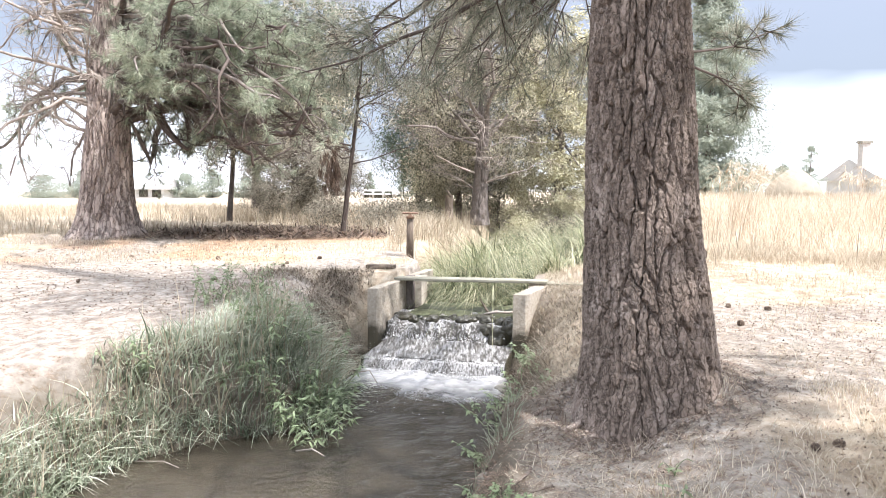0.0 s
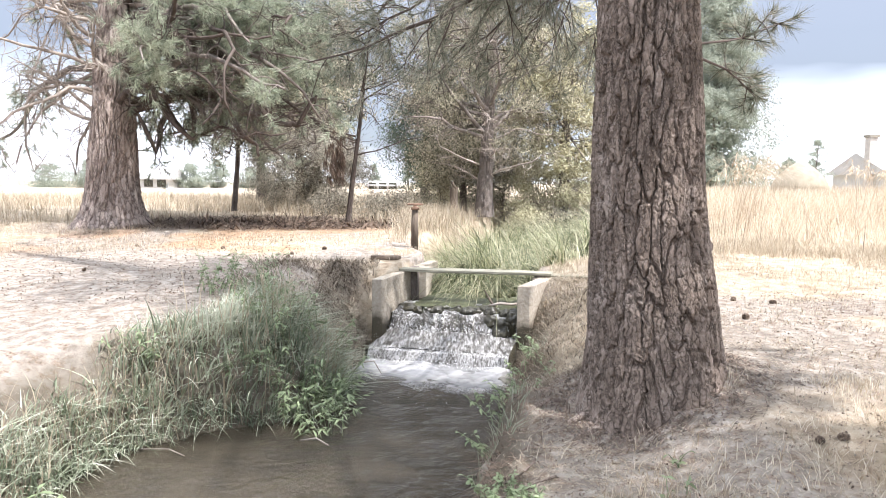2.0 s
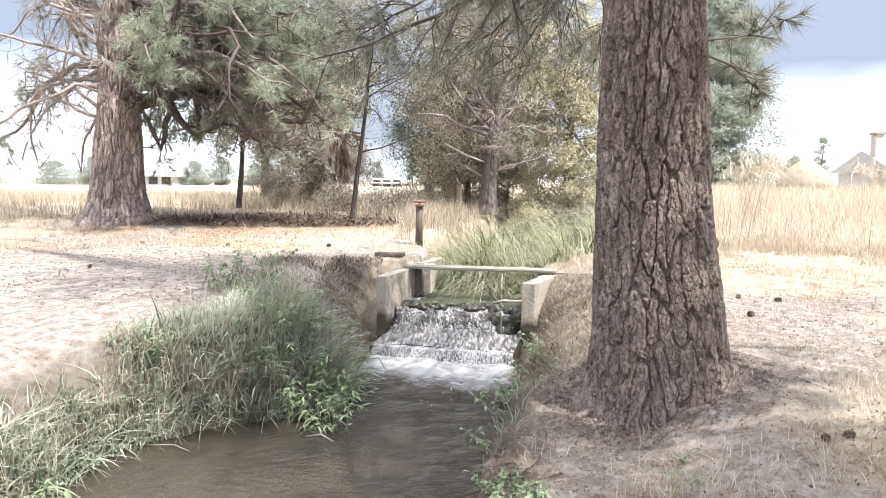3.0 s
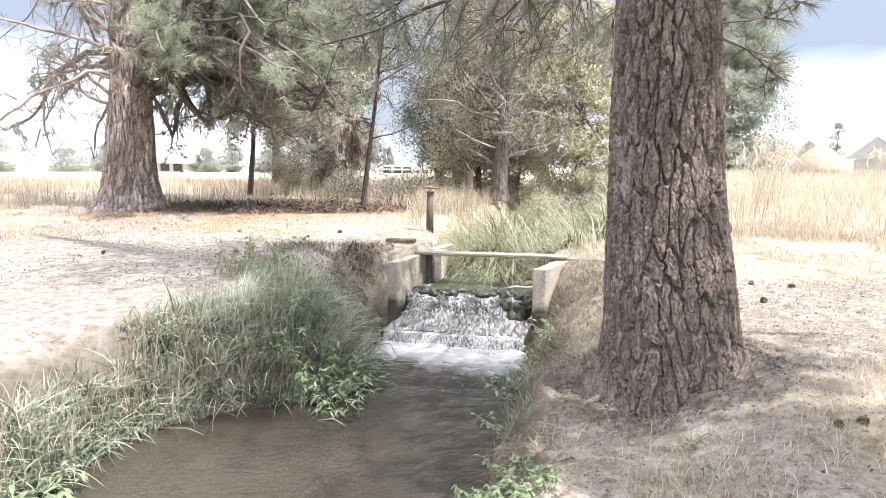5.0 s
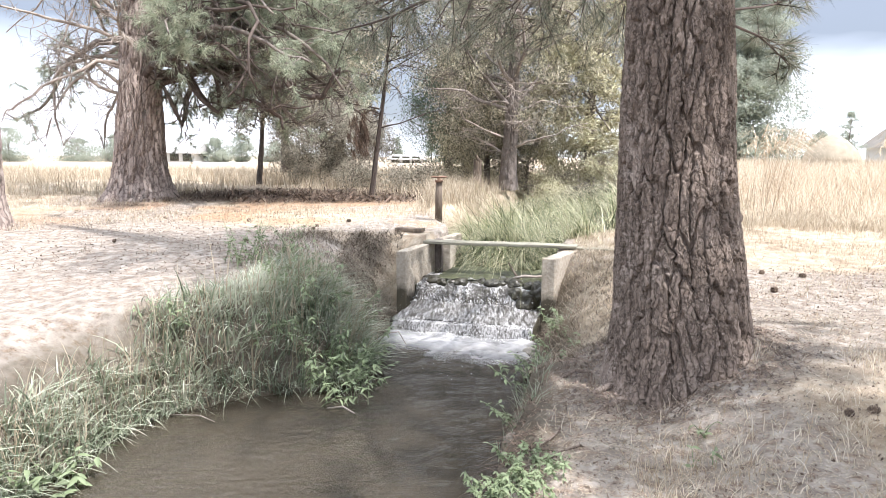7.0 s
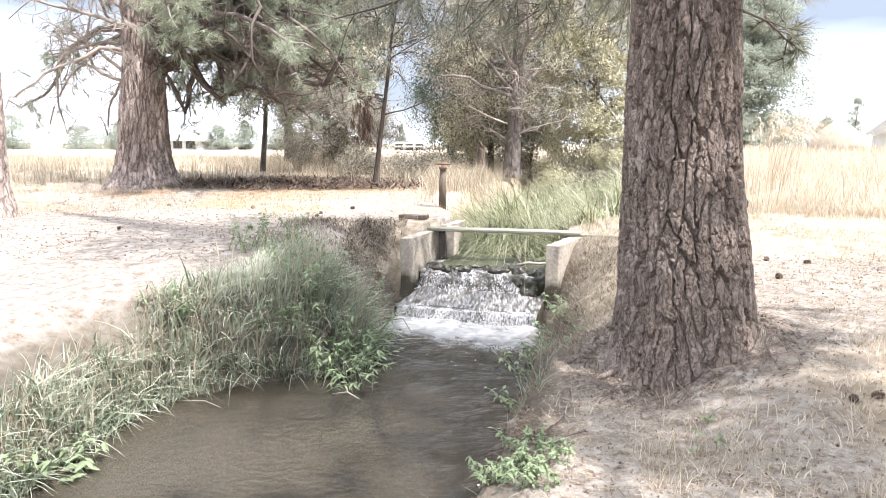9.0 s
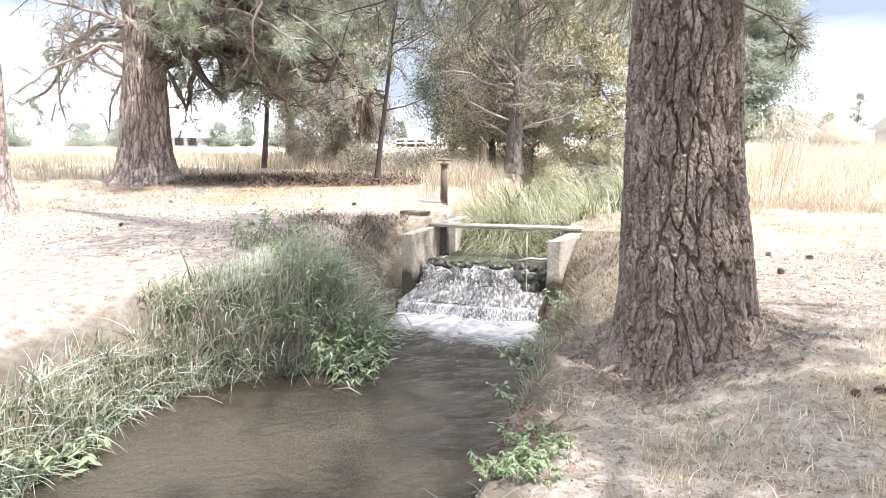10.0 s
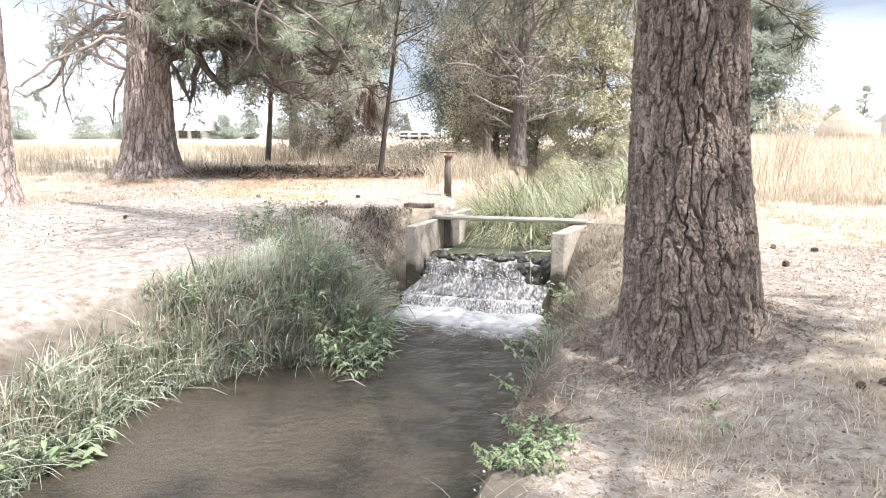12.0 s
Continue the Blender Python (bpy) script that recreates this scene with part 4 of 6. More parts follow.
# the great pine on the near bank
pine = thing("pine_tree", (1.46, 4.75, 0.5), "large old pine with deeply furrowed brown bark on the stream bank", "tree")
pine.location = (0, 0, 0)
ST = [(0.0, 1.46, 4.72, 0.66), (0.3, 1.45, 4.73, 0.62), (0.5, 1.45, 4.75, 0.565), (0.65, 1.44, 4.75, 0.535), (1.0, 1.43, 4.75, 0.492), (1.6, 1.405, 4.75, 0.46), (2.2, 1.37, 4.75, 0.423), (2.8, 1.35, 4.75, 0.388), (3.4, 1.335, 4.75, 0.352), (3.9, 1.33, 4.75, 0.342)]
ST = [(z, x + 0.005 + 0.03 * min(1.0, max(0.0, (1.5 - z) / 0.6)), y, r * (0.93 - 0.045 * min(1.0, max(0.0, (z - 0.5) / 0.8)) + 0.02 * min(1.0, max(0.0, z - 2.0)))) for z, x, y, r in ST]
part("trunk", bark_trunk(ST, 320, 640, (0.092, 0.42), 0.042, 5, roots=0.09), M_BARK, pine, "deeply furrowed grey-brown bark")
UPPER_ST = [(3.88, 1.35, 4.75, 0.345), (6, 1.33, 4.78, 0.31), (9, 1.3, 4.8, 0.25), (13, 1.3, 4.8, 0.15), (16, 1.3, 4.8, 0.04)]
part("upper_trunk", bark_trunk(UPPER_ST, 60, 120, (0.1, 0.3), 0.02, 6), M_BARK, pine)
cr = Crown(11)
for k in range(24):
    z = 4.7 + k * 0.24
    a = k * 2.4 + cr.rng.uniform(-0.4, 0.4)
    if 165 < math.degrees(a) % 360 < 275 and z < 9.2 or 40 < math.degrees(a) % 360 < 102 and z < 7.6:
        continue
    c, r = at_height(UPPER_ST, z)
    ln = max(1.0, 4.1 - 0.7 * (z - 4.7)) * cr.rng.uniform(0.75, 1.1)
    cr.limb(c + 0.5 * r * np.array([math.cos(a), math.sin(a), 0]), (math.cos(a), math.sin(a), 0.25), ln, 0.07, 0.03, 0.12, 26, 0.97, 1.2, 0.05)
# unseen limbs over the camera's side, added to shade the near bank
for k in range(9):
    a, z = radians(288 + 6.5 * k), 5.0 + 0.32 * ((k * 4) % 9)
    c, r = at_height(UPPER_ST, z)
    cr.limb(c, (math.cos(a), math.sin(a), 0.2), cr.rng.uniform(3.0, 4.2), 0.06, 0.02, 0.12, 26, 0.97, 1.1, 0.05)
# low limbs that hang into view beyond the stream
for k in range(24):
    a, z = 82 + 2.5 * k, 3.6 + 0.062 * ((k * 11) % 24)
    c, r = at_height(UPPER_ST, max(z, 3.9))
    c[2] = z
    d = np.array([math.cos(radians(a)), math.sin(radians(a)), 0.14])
    cr.limb(c + 0.5 * r * d, d, cr.rng.uniform(2.4, 4.6), 0.03, 0.02, 0.09, 17, 0.95, 0.8, 0.15, 0.3, 2)
# the low limb whose end shows beside the trunk
c, r = at_height(ST, 2.95)
for lift, ln in ((0.25, 2.95), (0.18, 2.65)):
    cr.limb(c + np.array([0.1, 0.2, 0.1]), (1.5, 2.0, lift), ln, 0.016, 0.002, 0.04, 17, 1.0, 0.36, 0.0, 0.62, 1)
cr.limb((1.55, 4.9, 4.0), (1.75, 0.35, -0.22), 2.15, 0.02, 0.012, 0.09, 8, 0.0, 0.35, 0.03, 0.5, 1)
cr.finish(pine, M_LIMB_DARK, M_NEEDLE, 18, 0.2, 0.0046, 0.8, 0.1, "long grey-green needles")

# the old pine across the clearing
old = thing("pine_tree", (0, 0, 0), "huge old pine with plated grey-pink bark and crooked drooping limbs", "tree")
OS = [(0.95, -7.1, 14.25, 0.86), (1.2, -7.09, 14.25, 0.70), (1.45, -7.07, 14.25, 0.60), (1.9, -7.05, 14.25, 0.515), (3.06, -6.98, 14.25, 0.44), (4.7, -6.87, 14.25, 0.385), (5.9, -6.75, 14.25, 0.36), (9, -6.6, 14.3, 0.32), (14, -6.5, 14.3, 0.15), (17, -6.5, 14.3, 0.04)]
part("trunk", bark_trunk(OS, 150, 330, (0.15, 0.7), 0.06, 15, roots=0.14), M_BARK_RED, old, "plated pinkish grey bark")
cr = Crown(12)
for k in range(34):
    z = 4.2 + k * 0.28
    a = k * 2.4 + cr.rng.uniform(-0.5, 0.5)
    if z < 6.2 and math.sin(a) < -0.45 or z > 6.6 and (k % 2 or math.cos(a) > 0.2):
        continue
    c, r = at_height(OS, z)
    cr.limb(c + 0.6 * r * np.array([math.cos(a), math.sin(a), 0]), (math.cos(a), math.sin(a), 0.3), 4.6 * cr.rng.uniform(0.7, 1.1), 0.09, 0.06, 0.19, 22, 0.75, 1.2, 0.08)
for k in range(22):
    a, z = -22 + 4.6 * k, 3.7 + 0.13 * ((k * 9) % 22)
    c, r = at_height(OS, z)
    d = np.array([math.cos(radians(a)), math.sin(radians(a)), 0.4])
    cr.limb(c + 0.6 * r * d, d, cr.rng.uniform(3.4, 5.4), 0.085, 0.06, 0.2, 19, 0.75, 1.15, 0.08, 0.2, 3)
for k in range(11):
    a, z = -44 + 4.2 * k, 4.3 + 0.14 * ((k * 5) % 11)
    c, r = at_height(OS, z)
    d = np.array([math.cos(radians(a)), math.sin(radians(a)), 0.16])
    cr.limb(c + 0.6 * r * d, d, cr.rng.uniform(3.0, 4.6), 0.06, 0.05, 0.16, 15, 1.0, 0.9, 0.08, 0.5, 2)
bare = Crown(18)
bare.floor = 2.4
for a, z, ln in ((190, 3.2, 2.6), (205, 3.8, 3.2), (170, 4.4, 3.4), (225, 4.6, 3.0), (250, 4.2, 2.2), (180, 5.2, 3.6), (215, 5.6, 3.4), (150, 3.4, 2.8), (196, 4.2, 3.0), (183, 3.7, 2.6), (200, 4.9, 3.6), (172, 5.6, 3.2), (232, 5.1, 2.8), (188, 5.9, 3.8), (210, 3.3, 2.0), (176, 4.0, 3.4)):
    c, r = at_height(OS, z)
    d = np.array([math.cos(radians(a)), math.sin(radians(a)), 0.2])
    bare.limb(c + 0.6 * r * d, d, ln * 1.1, 0.045, 0.05, 0.24, 22, 0.0, 0.95, 0.09, 0.1, 3)
# the pale dead-wood colour here also stands in for light on these limbs
for geo in bare.limbs:
    part("limb", geo, M_DEADWOOD, old, "bare crooked dead limb, coloured pale for the light on it")
dark = Crown(19)
for a, z, ln in ((-30, 3.9, 4.4), (-12, 3.6, 4.0), (-40, 4.4, 4.6), (2, 4.2, 4.8), (-22, 4.9, 5.2), (12, 3.8, 4.2), (-5, 5.3, 5.4), (-34, 5.5, 5.2), (-48, 3.5, 4.6), (20, 4.6, 5.4), (-18, 3.3, 5.0), (28, 3.6, 5.2), (-26, 4.2, 6.0), (6, 4.9, 6.2), (-44, 5.0, 5.6)):
    c, r = at_height(OS, z)
    d = np.array([math.cos(radians(a)), math.sin(radians(a)), 0.3])
    dark.limb(c + 0.6 * r * d, d, ln, 0.075, 0.045, 0.24, 18, 0.0, 1.1, 0.05, 0.2, 3)
for line, r0 in ((((-6.6, 14.1, 5.4), (-5.3, 13.6, 4.85), (-4.45, 13.5, 4.5), (-3.95, 13.5, 3.95), (-3.55, 13.5, 3.38), (-3.2, 13.5, 3.13), (-2.92, 13.5, 3.2), (-2.72, 13.5, 3.6), (-2.55, 13.5, 3.78)), 0.085),
                 (((-6.7, 14.1, 4.3), (-5.6, 13.7, 4.1), (-4.55, 13.5, 3.85), (-4.3, 13.5, 3.5), (-4.1, 13.5, 3.1), (-3.85, 13.5, 2.75), (-3.7, 13.5, 2.6)), 0.075),
                 (((-4.4, 13.5, 3.86), (-3.95, 13.45, 3.93), (-3.7, 13.4, 3.6), (-3.35, 13.4, 3.2)), 0.045)):
    g, q = Geo(), np.array(line)
    t = np.linspace(0, len(q) - 1, 5 * len(q))
    q = np.stack([np.interp(t, np.arange(len(q)), q[:, k]) for k in range(3)], -1)
    q = q + 0.05 * np.stack([np.sin(t * 2.9), np.cos(t * 2.3), np.sin(t * 3.7 + 1)], -1)
    tube(g, q, np.linspace(r0, r0 * 0.35, len(q)), 8)
    dark.limbs.append(g)
    for i in range(8, len(q) - 1, 4):
        dark.limb(q[i], dark.rng.normal(0, 1, 3) + np.array([0, 0, -0.3]), dark.rng.uniform(0.7, 1.5), 0.02, 0.03, 0.25, 8, 0.0, 0.6, 0.06, 0.15, 2)
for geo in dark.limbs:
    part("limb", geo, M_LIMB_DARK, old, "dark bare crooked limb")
cr.finish(old, M_LIMB, M_NEEDLE_PALE, 34, 0.22, 0.009, 1.1, 0.08, "pale green needle bunches")

edge_pine = thing("pine_tree", (0, 0, 0), "pine trunk with plated bark at the edge of the clearing", "tree")
ES = [(0.85, -7.3, 9.45, 0.60), (1.3, -7.28, 9.45, 0.48), (2.3, -7.2, 9.45, 0.43), (4.2, -7.12, 9.45, 0.38), (8, -7.0, 9.5, 0.28), (12, -7.0, 9.5, 0.05)]
part("trunk", bark_trunk(ES, 80, 220, (0.12, 0.6), 0.045, 25, roots=0.08), M_BARK_RED, edge_pine)
cr = Crown(13)
for k in range(16):
    z = 5.4 + k * 0.4
    a = k * 2.4
    c, r = at_height(ES, z)
    cr.limb(c, (math.cos(a), math.sin(a), 0.3), 2.6, 0.06, 0.05, 0.15, 9, 0.9, 0.9, 0.05)
cr.finish(edge_pine, M_LIMB, M_NEEDLE_PALE, 24, 0.2, 0.007, 0.85, 0.08)


def spray_tree(name, place, stations, limbs, leaf, size, count, label, seed, dead=(), radius=(1.2, 1.2, 1.6), centre=(0, 0, 3.0), bark=None, clump=0.35, hollow=0.35):
    """A small tree or juniper: trunk, limbs and a ragged crown of many small leaf sprays in clumps."""
    rng = np.random.default_rng(seed)
    tree = thing(name, (0, 0, 0), label, "tree")
    st = [(place[2] + s[0], place[0] + s[1], place[1] + s[2], s[3]) for s in stations]
    part("trunk", bark_trunk(st, 40, 90, (0.07, 0.3), 0.18 * st[0][3], seed), bark or M_LIMB, tree)
    cr = Crown(seed)
    for _ in range(limbs):
        z = place[2] + rng.uniform(0.35, 0.95) * stations[-1][0]
        c, r = at_height(st, z)
        a = rng.uniform(0, 2 * np.pi)
        cr.limb(c, (math.cos(a), math.sin(a), rng.uniform(0.1, 0.8)), max(radius[:2]) * rng.uniform(0.6, 1.0), max(0.014, r * 0.4), 0.0, 0.17, 12, 0.0, 0.8, 0.0, 0.2, 3)
    for geo in cr.limbs:
        part("limb", geo, bark or M_LIMB, tree)
    if dead:
        cr = Crown(seed + 1)
        for a, z, ln, lift in dead:
            c, r = at_height(st, place[2] + z)
            cr.limb(c, (math.cos(radians(a)), math.sin(radians(a)), lift), ln, max(0.012, r * 0.17), -0.01, 0.22, 16, 0.0, 0.8, 0.0, 0.15, 4)
        for geo in cr.limbs:
            part("limb", geo, M_DEADWOOD, tree, "bleached dead limb")
    nc = max(8, int(count / 160))
    v = rng.normal(0, 1, (nc, 3))
    v /= np.linalg.norm(v, axis=1)[:, None]
    v *= (hollow + (1 - hollow) * rng.random((nc, 1)) ** 0.6) * np.array(radius) * rng.uniform(0.75, 1.15, (nc, 1))
    cc = np.array(place) + np.array(centre) + v
    pts = np.repeat(cc, count // nc, 0)
    pts = pts + rng.normal(0, 1, pts.shape) * clump * np.array([1, 1, 0.7]) * rng.uniform(0.5, 1.2, (len(pts), 1))
    out = (pts - np.array(place) - np.array(centre)) / np.array(radius) + np.array([0, 0, 0.5])
    out /= np.linalg.norm(out, axis=1)[:, None] + 1e-9
    geo = Geo()
    leaves(geo, pts, size, 0.34, normals=out)
    part("crown", geo, leaf, tree, shade=False)
    return tree


# an unseen pine by the camera's bank, added so its crown shades near ground
shade_pine = thing("pine_tree", (0, 0, 0), "tall unseen pine added on the near bank to shade the path", "tree")
SS = [(0.4, 6.2, -1.6, 0.42), (3.0, 6.2, -1.6, 0.33), (8, 6.2, -1.6, 0.24), (13, 6.2, -1.6, 0.06)]
part("trunk", bark_trunk(SS, 40, 90, (0.1, 0.5), 0.035, 27), M_BARK, shade_pine)
cr = Crown(17)
for k in range(31):
    z = 3.4 + k * 0.275
    a = k * 2.4
    c, r = at_height(SS, z)
    cr.limb(c, (math.cos(a), math.sin(a), 0.25), (5.0 - 0.32 * (z - 3.6)) * cr.rng.uniform(0.8, 1.1), 0.06, 0.03, 0.12, 18, 0.97, 1.2, 0.05)
cr.finish(shade_pine, M_LIMB, M_NEEDLE, 14, 0.28, 0.036, 0.8, 0.1)

# trees round the clearing
spray_tree("small_tree", (-5.49, 17.4, 1.3), [(0, 0, 0, 0.075), (1.3, 0.12, 0, 0.058), (3.2, 0.2, 0, 0.04)], 11, M_JUNIPER, 0.08, 17000, "small dark-trunked tree with a thin grey-green crown", 31, radius=(2.3, 1.4, 1.6), centre=(0.1, 0, 2.6), clump=0.2)
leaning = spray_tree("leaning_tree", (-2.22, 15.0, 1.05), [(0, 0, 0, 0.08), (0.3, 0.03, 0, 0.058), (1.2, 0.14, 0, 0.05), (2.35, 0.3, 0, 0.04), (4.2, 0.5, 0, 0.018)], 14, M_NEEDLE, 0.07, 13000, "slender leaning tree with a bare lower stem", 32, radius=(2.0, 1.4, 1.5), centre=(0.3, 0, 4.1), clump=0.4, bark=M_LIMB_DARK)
spray_tree("juniper", (0.98, 18.2, 1.25), [(-0.1, 0, 0, 0.30), (0.4, 0, 0, 0.22), (1.4, 0.05, 0, 0.185), (2.8, 0.1, 0, 0.15), (5.5, 0.2, 0, 0.06)], 24, M_JUNIPER, 0.075, 46000, "old juniper with a shaggy trunk and bleached dead limbs", 33,
           dead=((150, 0.7, 2.0, 0.75), (190, 1.25, 2.5, 0.55), (-15, 0.95, 2.3, 0.6), (-40, 1.9, 2.0, 0.3), (215, 2.1, 1.8, 0.1), (-60, 1.4, 1.5, 0.9), (255, 2.6, 1.6, 0.3), (175, 3.0, 2.2, 0.2), (5, 2.7, 2.2, 0.15)), radius=(3.0, 1.8, 2.9), centre=(0.1, 1.2, 3.6), clump=0.18, hollow=0.6)
spray_tree("juniper", (3.5, 20.5, 1.25), [(-0.1, 0, 0, 0.2), (2.0, 0, 0, 0.14), (4.5, 0.1, 0, 0.05)], 14, M_YELLOWGREEN, 0.13, 34000, "dense yellow-green juniper standing in dry grass", 34, radius=(2.1, 1.5, 3.2), centre=(0.1, 0, 2.8), clump=0.2, hollow=0.78)
spray_tree("juniper", (-4.35, 20.0, 1.25), [(-0.1, 0, 0, 0.15), (1.6, 0, 0, 0.1), (3.0, 0.1, 0, 0.04)], 12, M_SAGE, 0.07, 46000, "low grey-tan twiggy bush in dry grass", 35, radius=(1.9, 1.3, 1.25), centre=(0.2, 0, 1.2), clump=0.17, hollow=0.6)
spray_tree("juniper", (-0.9, 27.0, 1.3), [(-0.1, 0, 0, 0.2), (2.0, 0, 0, 0.14), (4.0, 0.1, 0, 0.05)], 8, M_GREEN, 0.11, 18000, "dark green juniper standing behind the clearing", 36, radius=(1.7, 1.4, 2.2), centre=(0, 0, 2.5), clump=0.32)
spray_tree("juniper", (-4.6, 24.0, 1.25), [(-0.1, 0, 0, 0.2), (2.5, 0, 0, 0.14), (6.5, 0.1, 0, 0.05)], 14, M_JUNIPER, 0.16, 24000, "tall juniper behind the small trees", 37, radius=(2.0, 1.5, 3.6), centre=(-0.1, 0, 4.2), clump=0.26, hollow=0.3)
spray_tree("juniper", (-7.0, 25.5, 1.25), [(-0.1, 0, 0, 0.2), (2.5, 0, 0, 0.14), (6.5, 0.1, 0, 0.05)], 12, M_NEEDLE_PALE, 0.16, 17000, "tall grey-green juniper behind the old pine", 42, radius=(1.7, 1.5, 3.0), centre=(0, 0, 4.9), clump=0.26, hollow=0.3)
spray_tree("juniper", (-0.2, 25.0, 1.25), [(-0.1, 0, 0, 0.2), (2.5, 0, 0, 0.14), (7.5, 0.1, 0, 0.05)], 16, M_JUNIPER, 0.16, 30000, "tall juniper behind the old one", 38, radius=(2.6, 1.5, 4.2), centre=(1.2, 0, 4.8), clump=0.26, hollow=0.3)
spray_tree("juniper", (0.5, 21.8, 1.25), [(-0.1, 0, 0, 0.12), (1.2, 0, 0, 0.08), (2.6, 0.1, 0, 0.03)], 8, M_JUNIPER, 0.09, 20000, "dense low juniper behind the old one", 39, radius=(1.7, 1.1, 1.35), centre=(0, 0, 1.5), clump=0.3)
for k, (x, y, w, hgt) in enumerate(((2.2, 19.6, 1.1, 0.9), (3.3, 17.6, 1.0, 0.75), (4.2, 19.0, 1.2, 1.1), (1.75, 21.5, 1.2, 1.3), (0.2, 23.0, 1.4, 1.3))):
    spray_tree("juniper", (x, y, float(height(x, y))), [(-0.1, 0, 0, 0.07), (0.5 * hgt, 0, 0, 0.05), (1.3 * hgt, 0.1, 0, 0.02)], 7, M_JUNIPER if k % 2 else M_YELLOWGREEN, 0.075, 9000, "dense low juniper spreading in dry grass", 81 + k, radius=(w, 0.8, hgt * 0.75), centre=(0, 0, hgt * 0.7), clump=0.17, hollow=0.3)
rng = np.random.default_rng(45)
p = rng.normal(0, 1, (70, 3)) * np.array([0.11, 0.1, 0.24]) + np.array([-2.45, 15.0, 2.55])
g = Geo()
tufts(g, p, np.tile([0.15, 0, -1.0], (70, 1)), 30, 0.24, 0.009, 0.55, 0.2)
part("dead_bough", g, M_TWIG, leaning, "hanging bough of dead brown needles", shade=False)
g = Geo()
tube(g, [(-2.02, 15.0, 3.05), (-2.25, 15.0, 3.1), (-2.42, 15.0, 2.8), (-2.47, 15.0, 2.4)], [0.025, 0.02, 0.015, 0.006], 6)
part("limb", g, M_LIMB_DARK, leaning)
post = thing("fence_post", (0, 0, 0), "broken weathered timber post in dry grass", "post")
part("stake", bark_trunk([(1.2, 0.16, 18.0, 0.12), (1.6, 0.16, 18.0, 0.11), (1.95, 0.17, 18.0, 0.10)], 30, 40, (0.06, 0.4), 0.012, 44), M_OLDPOST, post)
g = Geo()
tube(g, [(0.20, 17.95, 1.9), (0.12, 17.95, 2.06), (0.10, 17.95, 2.1)], [0.05, 0.035, 0.01], 7)
part("splinter", g, M_OLDPOST, post)


for k, (x, y, w, hgt) in enumerate(((2.3, 18.6, 0.7, 0.6), (1.9, 17.5, 0.8, 0.5), (2.8, 18.0, 0.9, 0.6), (3.9, 18.6, 0.9, 0.7), (4.6, 17.6, 0.8, 0.5), (3.2, 17.2, 0.6, 0.5), (1.7, 16.6, 0.5, 0.4), (-1.5, 17.2, 0.8, 0.55), (-0.7, 19.5, 0.7, 0.5), (-2.9, 18.0, 0.8, 0.5))):
    rng = np.random.default_rng(400 + k)
    bush = thing("sage_bush", (0, 0, 0), "low grey sage bush in dry grass", "bush", "sage bushes")
    z0 = float(height(x, y))
    g = Geo()
    for _ in range(9):
        a = rng.uniform(0, 2 * np.pi)
        tube(g, wander((x, y, z0 - 0.05), (math.cos(a), math.sin(a), 1.0), hgt * 1.3, 6, 0.0, 0.2, rng), np.linspace(0.015, 0.004, 7), 4, cap=False)
    part("stems", g, M_LIMB, bush)
    v = rng.normal(0, 1, (26, 3))
    v /= np.linalg.norm(v, axis=1)[:, None]
    c = np.array([x, y, z0 + hgt * 0.55]) + v * np.array([w, w, hgt * 0.55]) * rng.random((26, 1)) ** 0.5
    c = np.repeat(c, 110, 0) + rng.normal(0, 0.13, (26 * 110, 3))
    c[:, 2] = np.maximum(c[:, 2], z0 + 0.03)
    g = Geo()
    leaves(g, c, 0.07, 0.4)
    part("crown", g, M_SAGE if k % 2 else M_JUNIPER, bush, shade=False)


def far_conifer(place, height_, radius, count, seed, size=0.5, material=None, taper=0.93, label="tall green conifer far across the field, haze painted into its pale leaves", name="conifer"):
    rng = np.random.default_rng(seed)
    tree = thing(name, (0, 0, 0), label, "tree", "trees beyond the field")
    g = Geo()
    tube(g, [(place[0], place[1], place[2] - 0.2), (place[0], place[1], place[2] + height_ * 0.5), (place[0] + 0.1, place[1], place[2] + height_ * 0.97)], [height_ * 0.018, height_ * 0.012, 0.03], 8)
    part("trunk", g, M_LIMB, tree)
    # boughs of uneven length that droop and lift again at their ends
    nb = max(26, count // (170 if taper > 0.5 else 45))
    tb = rng.random(nb) ** 1.15
    ab = rng.random(nb) * 2 * np.pi
    lb = radius * ((1.03 - 0.93 * tb) if taper > 0.5 else np.sqrt(np.clip(1 - (2 * tb - 0.9) ** 2, 0.05, 1))) * rng.uniform(0.45, 1.12, nb)
    i = rng.integers(0, nb, count)
    f = rng.random(count) ** 0.6
    w = 0.10 * lb[i] * (1.15 - f) + 0.05 * radius
    jit = rng.normal(0, 1, (count, 3)) * w[:, None] * np.array([1, 1, 0.55])
    pts = np.stack([place[0] + lb[i] * f * np.cos(ab[i]), place[1] + lb[i] * f * np.sin(ab[i]), place[2] + height_ * (0.05 + 0.93 * tb[i]) + lb[i] * (0.32 * f * f - 0.34 * f)], -1) + jit
    out = np.stack([np.cos(ab[i]), np.sin(ab[i]), np.full(count, 0.8)], -1)
    geo = Geo()
    leaves(geo, pts, size, 0.34, normals=out)
    part("crown", geo, material or M_HAZED, tree, shade=False)


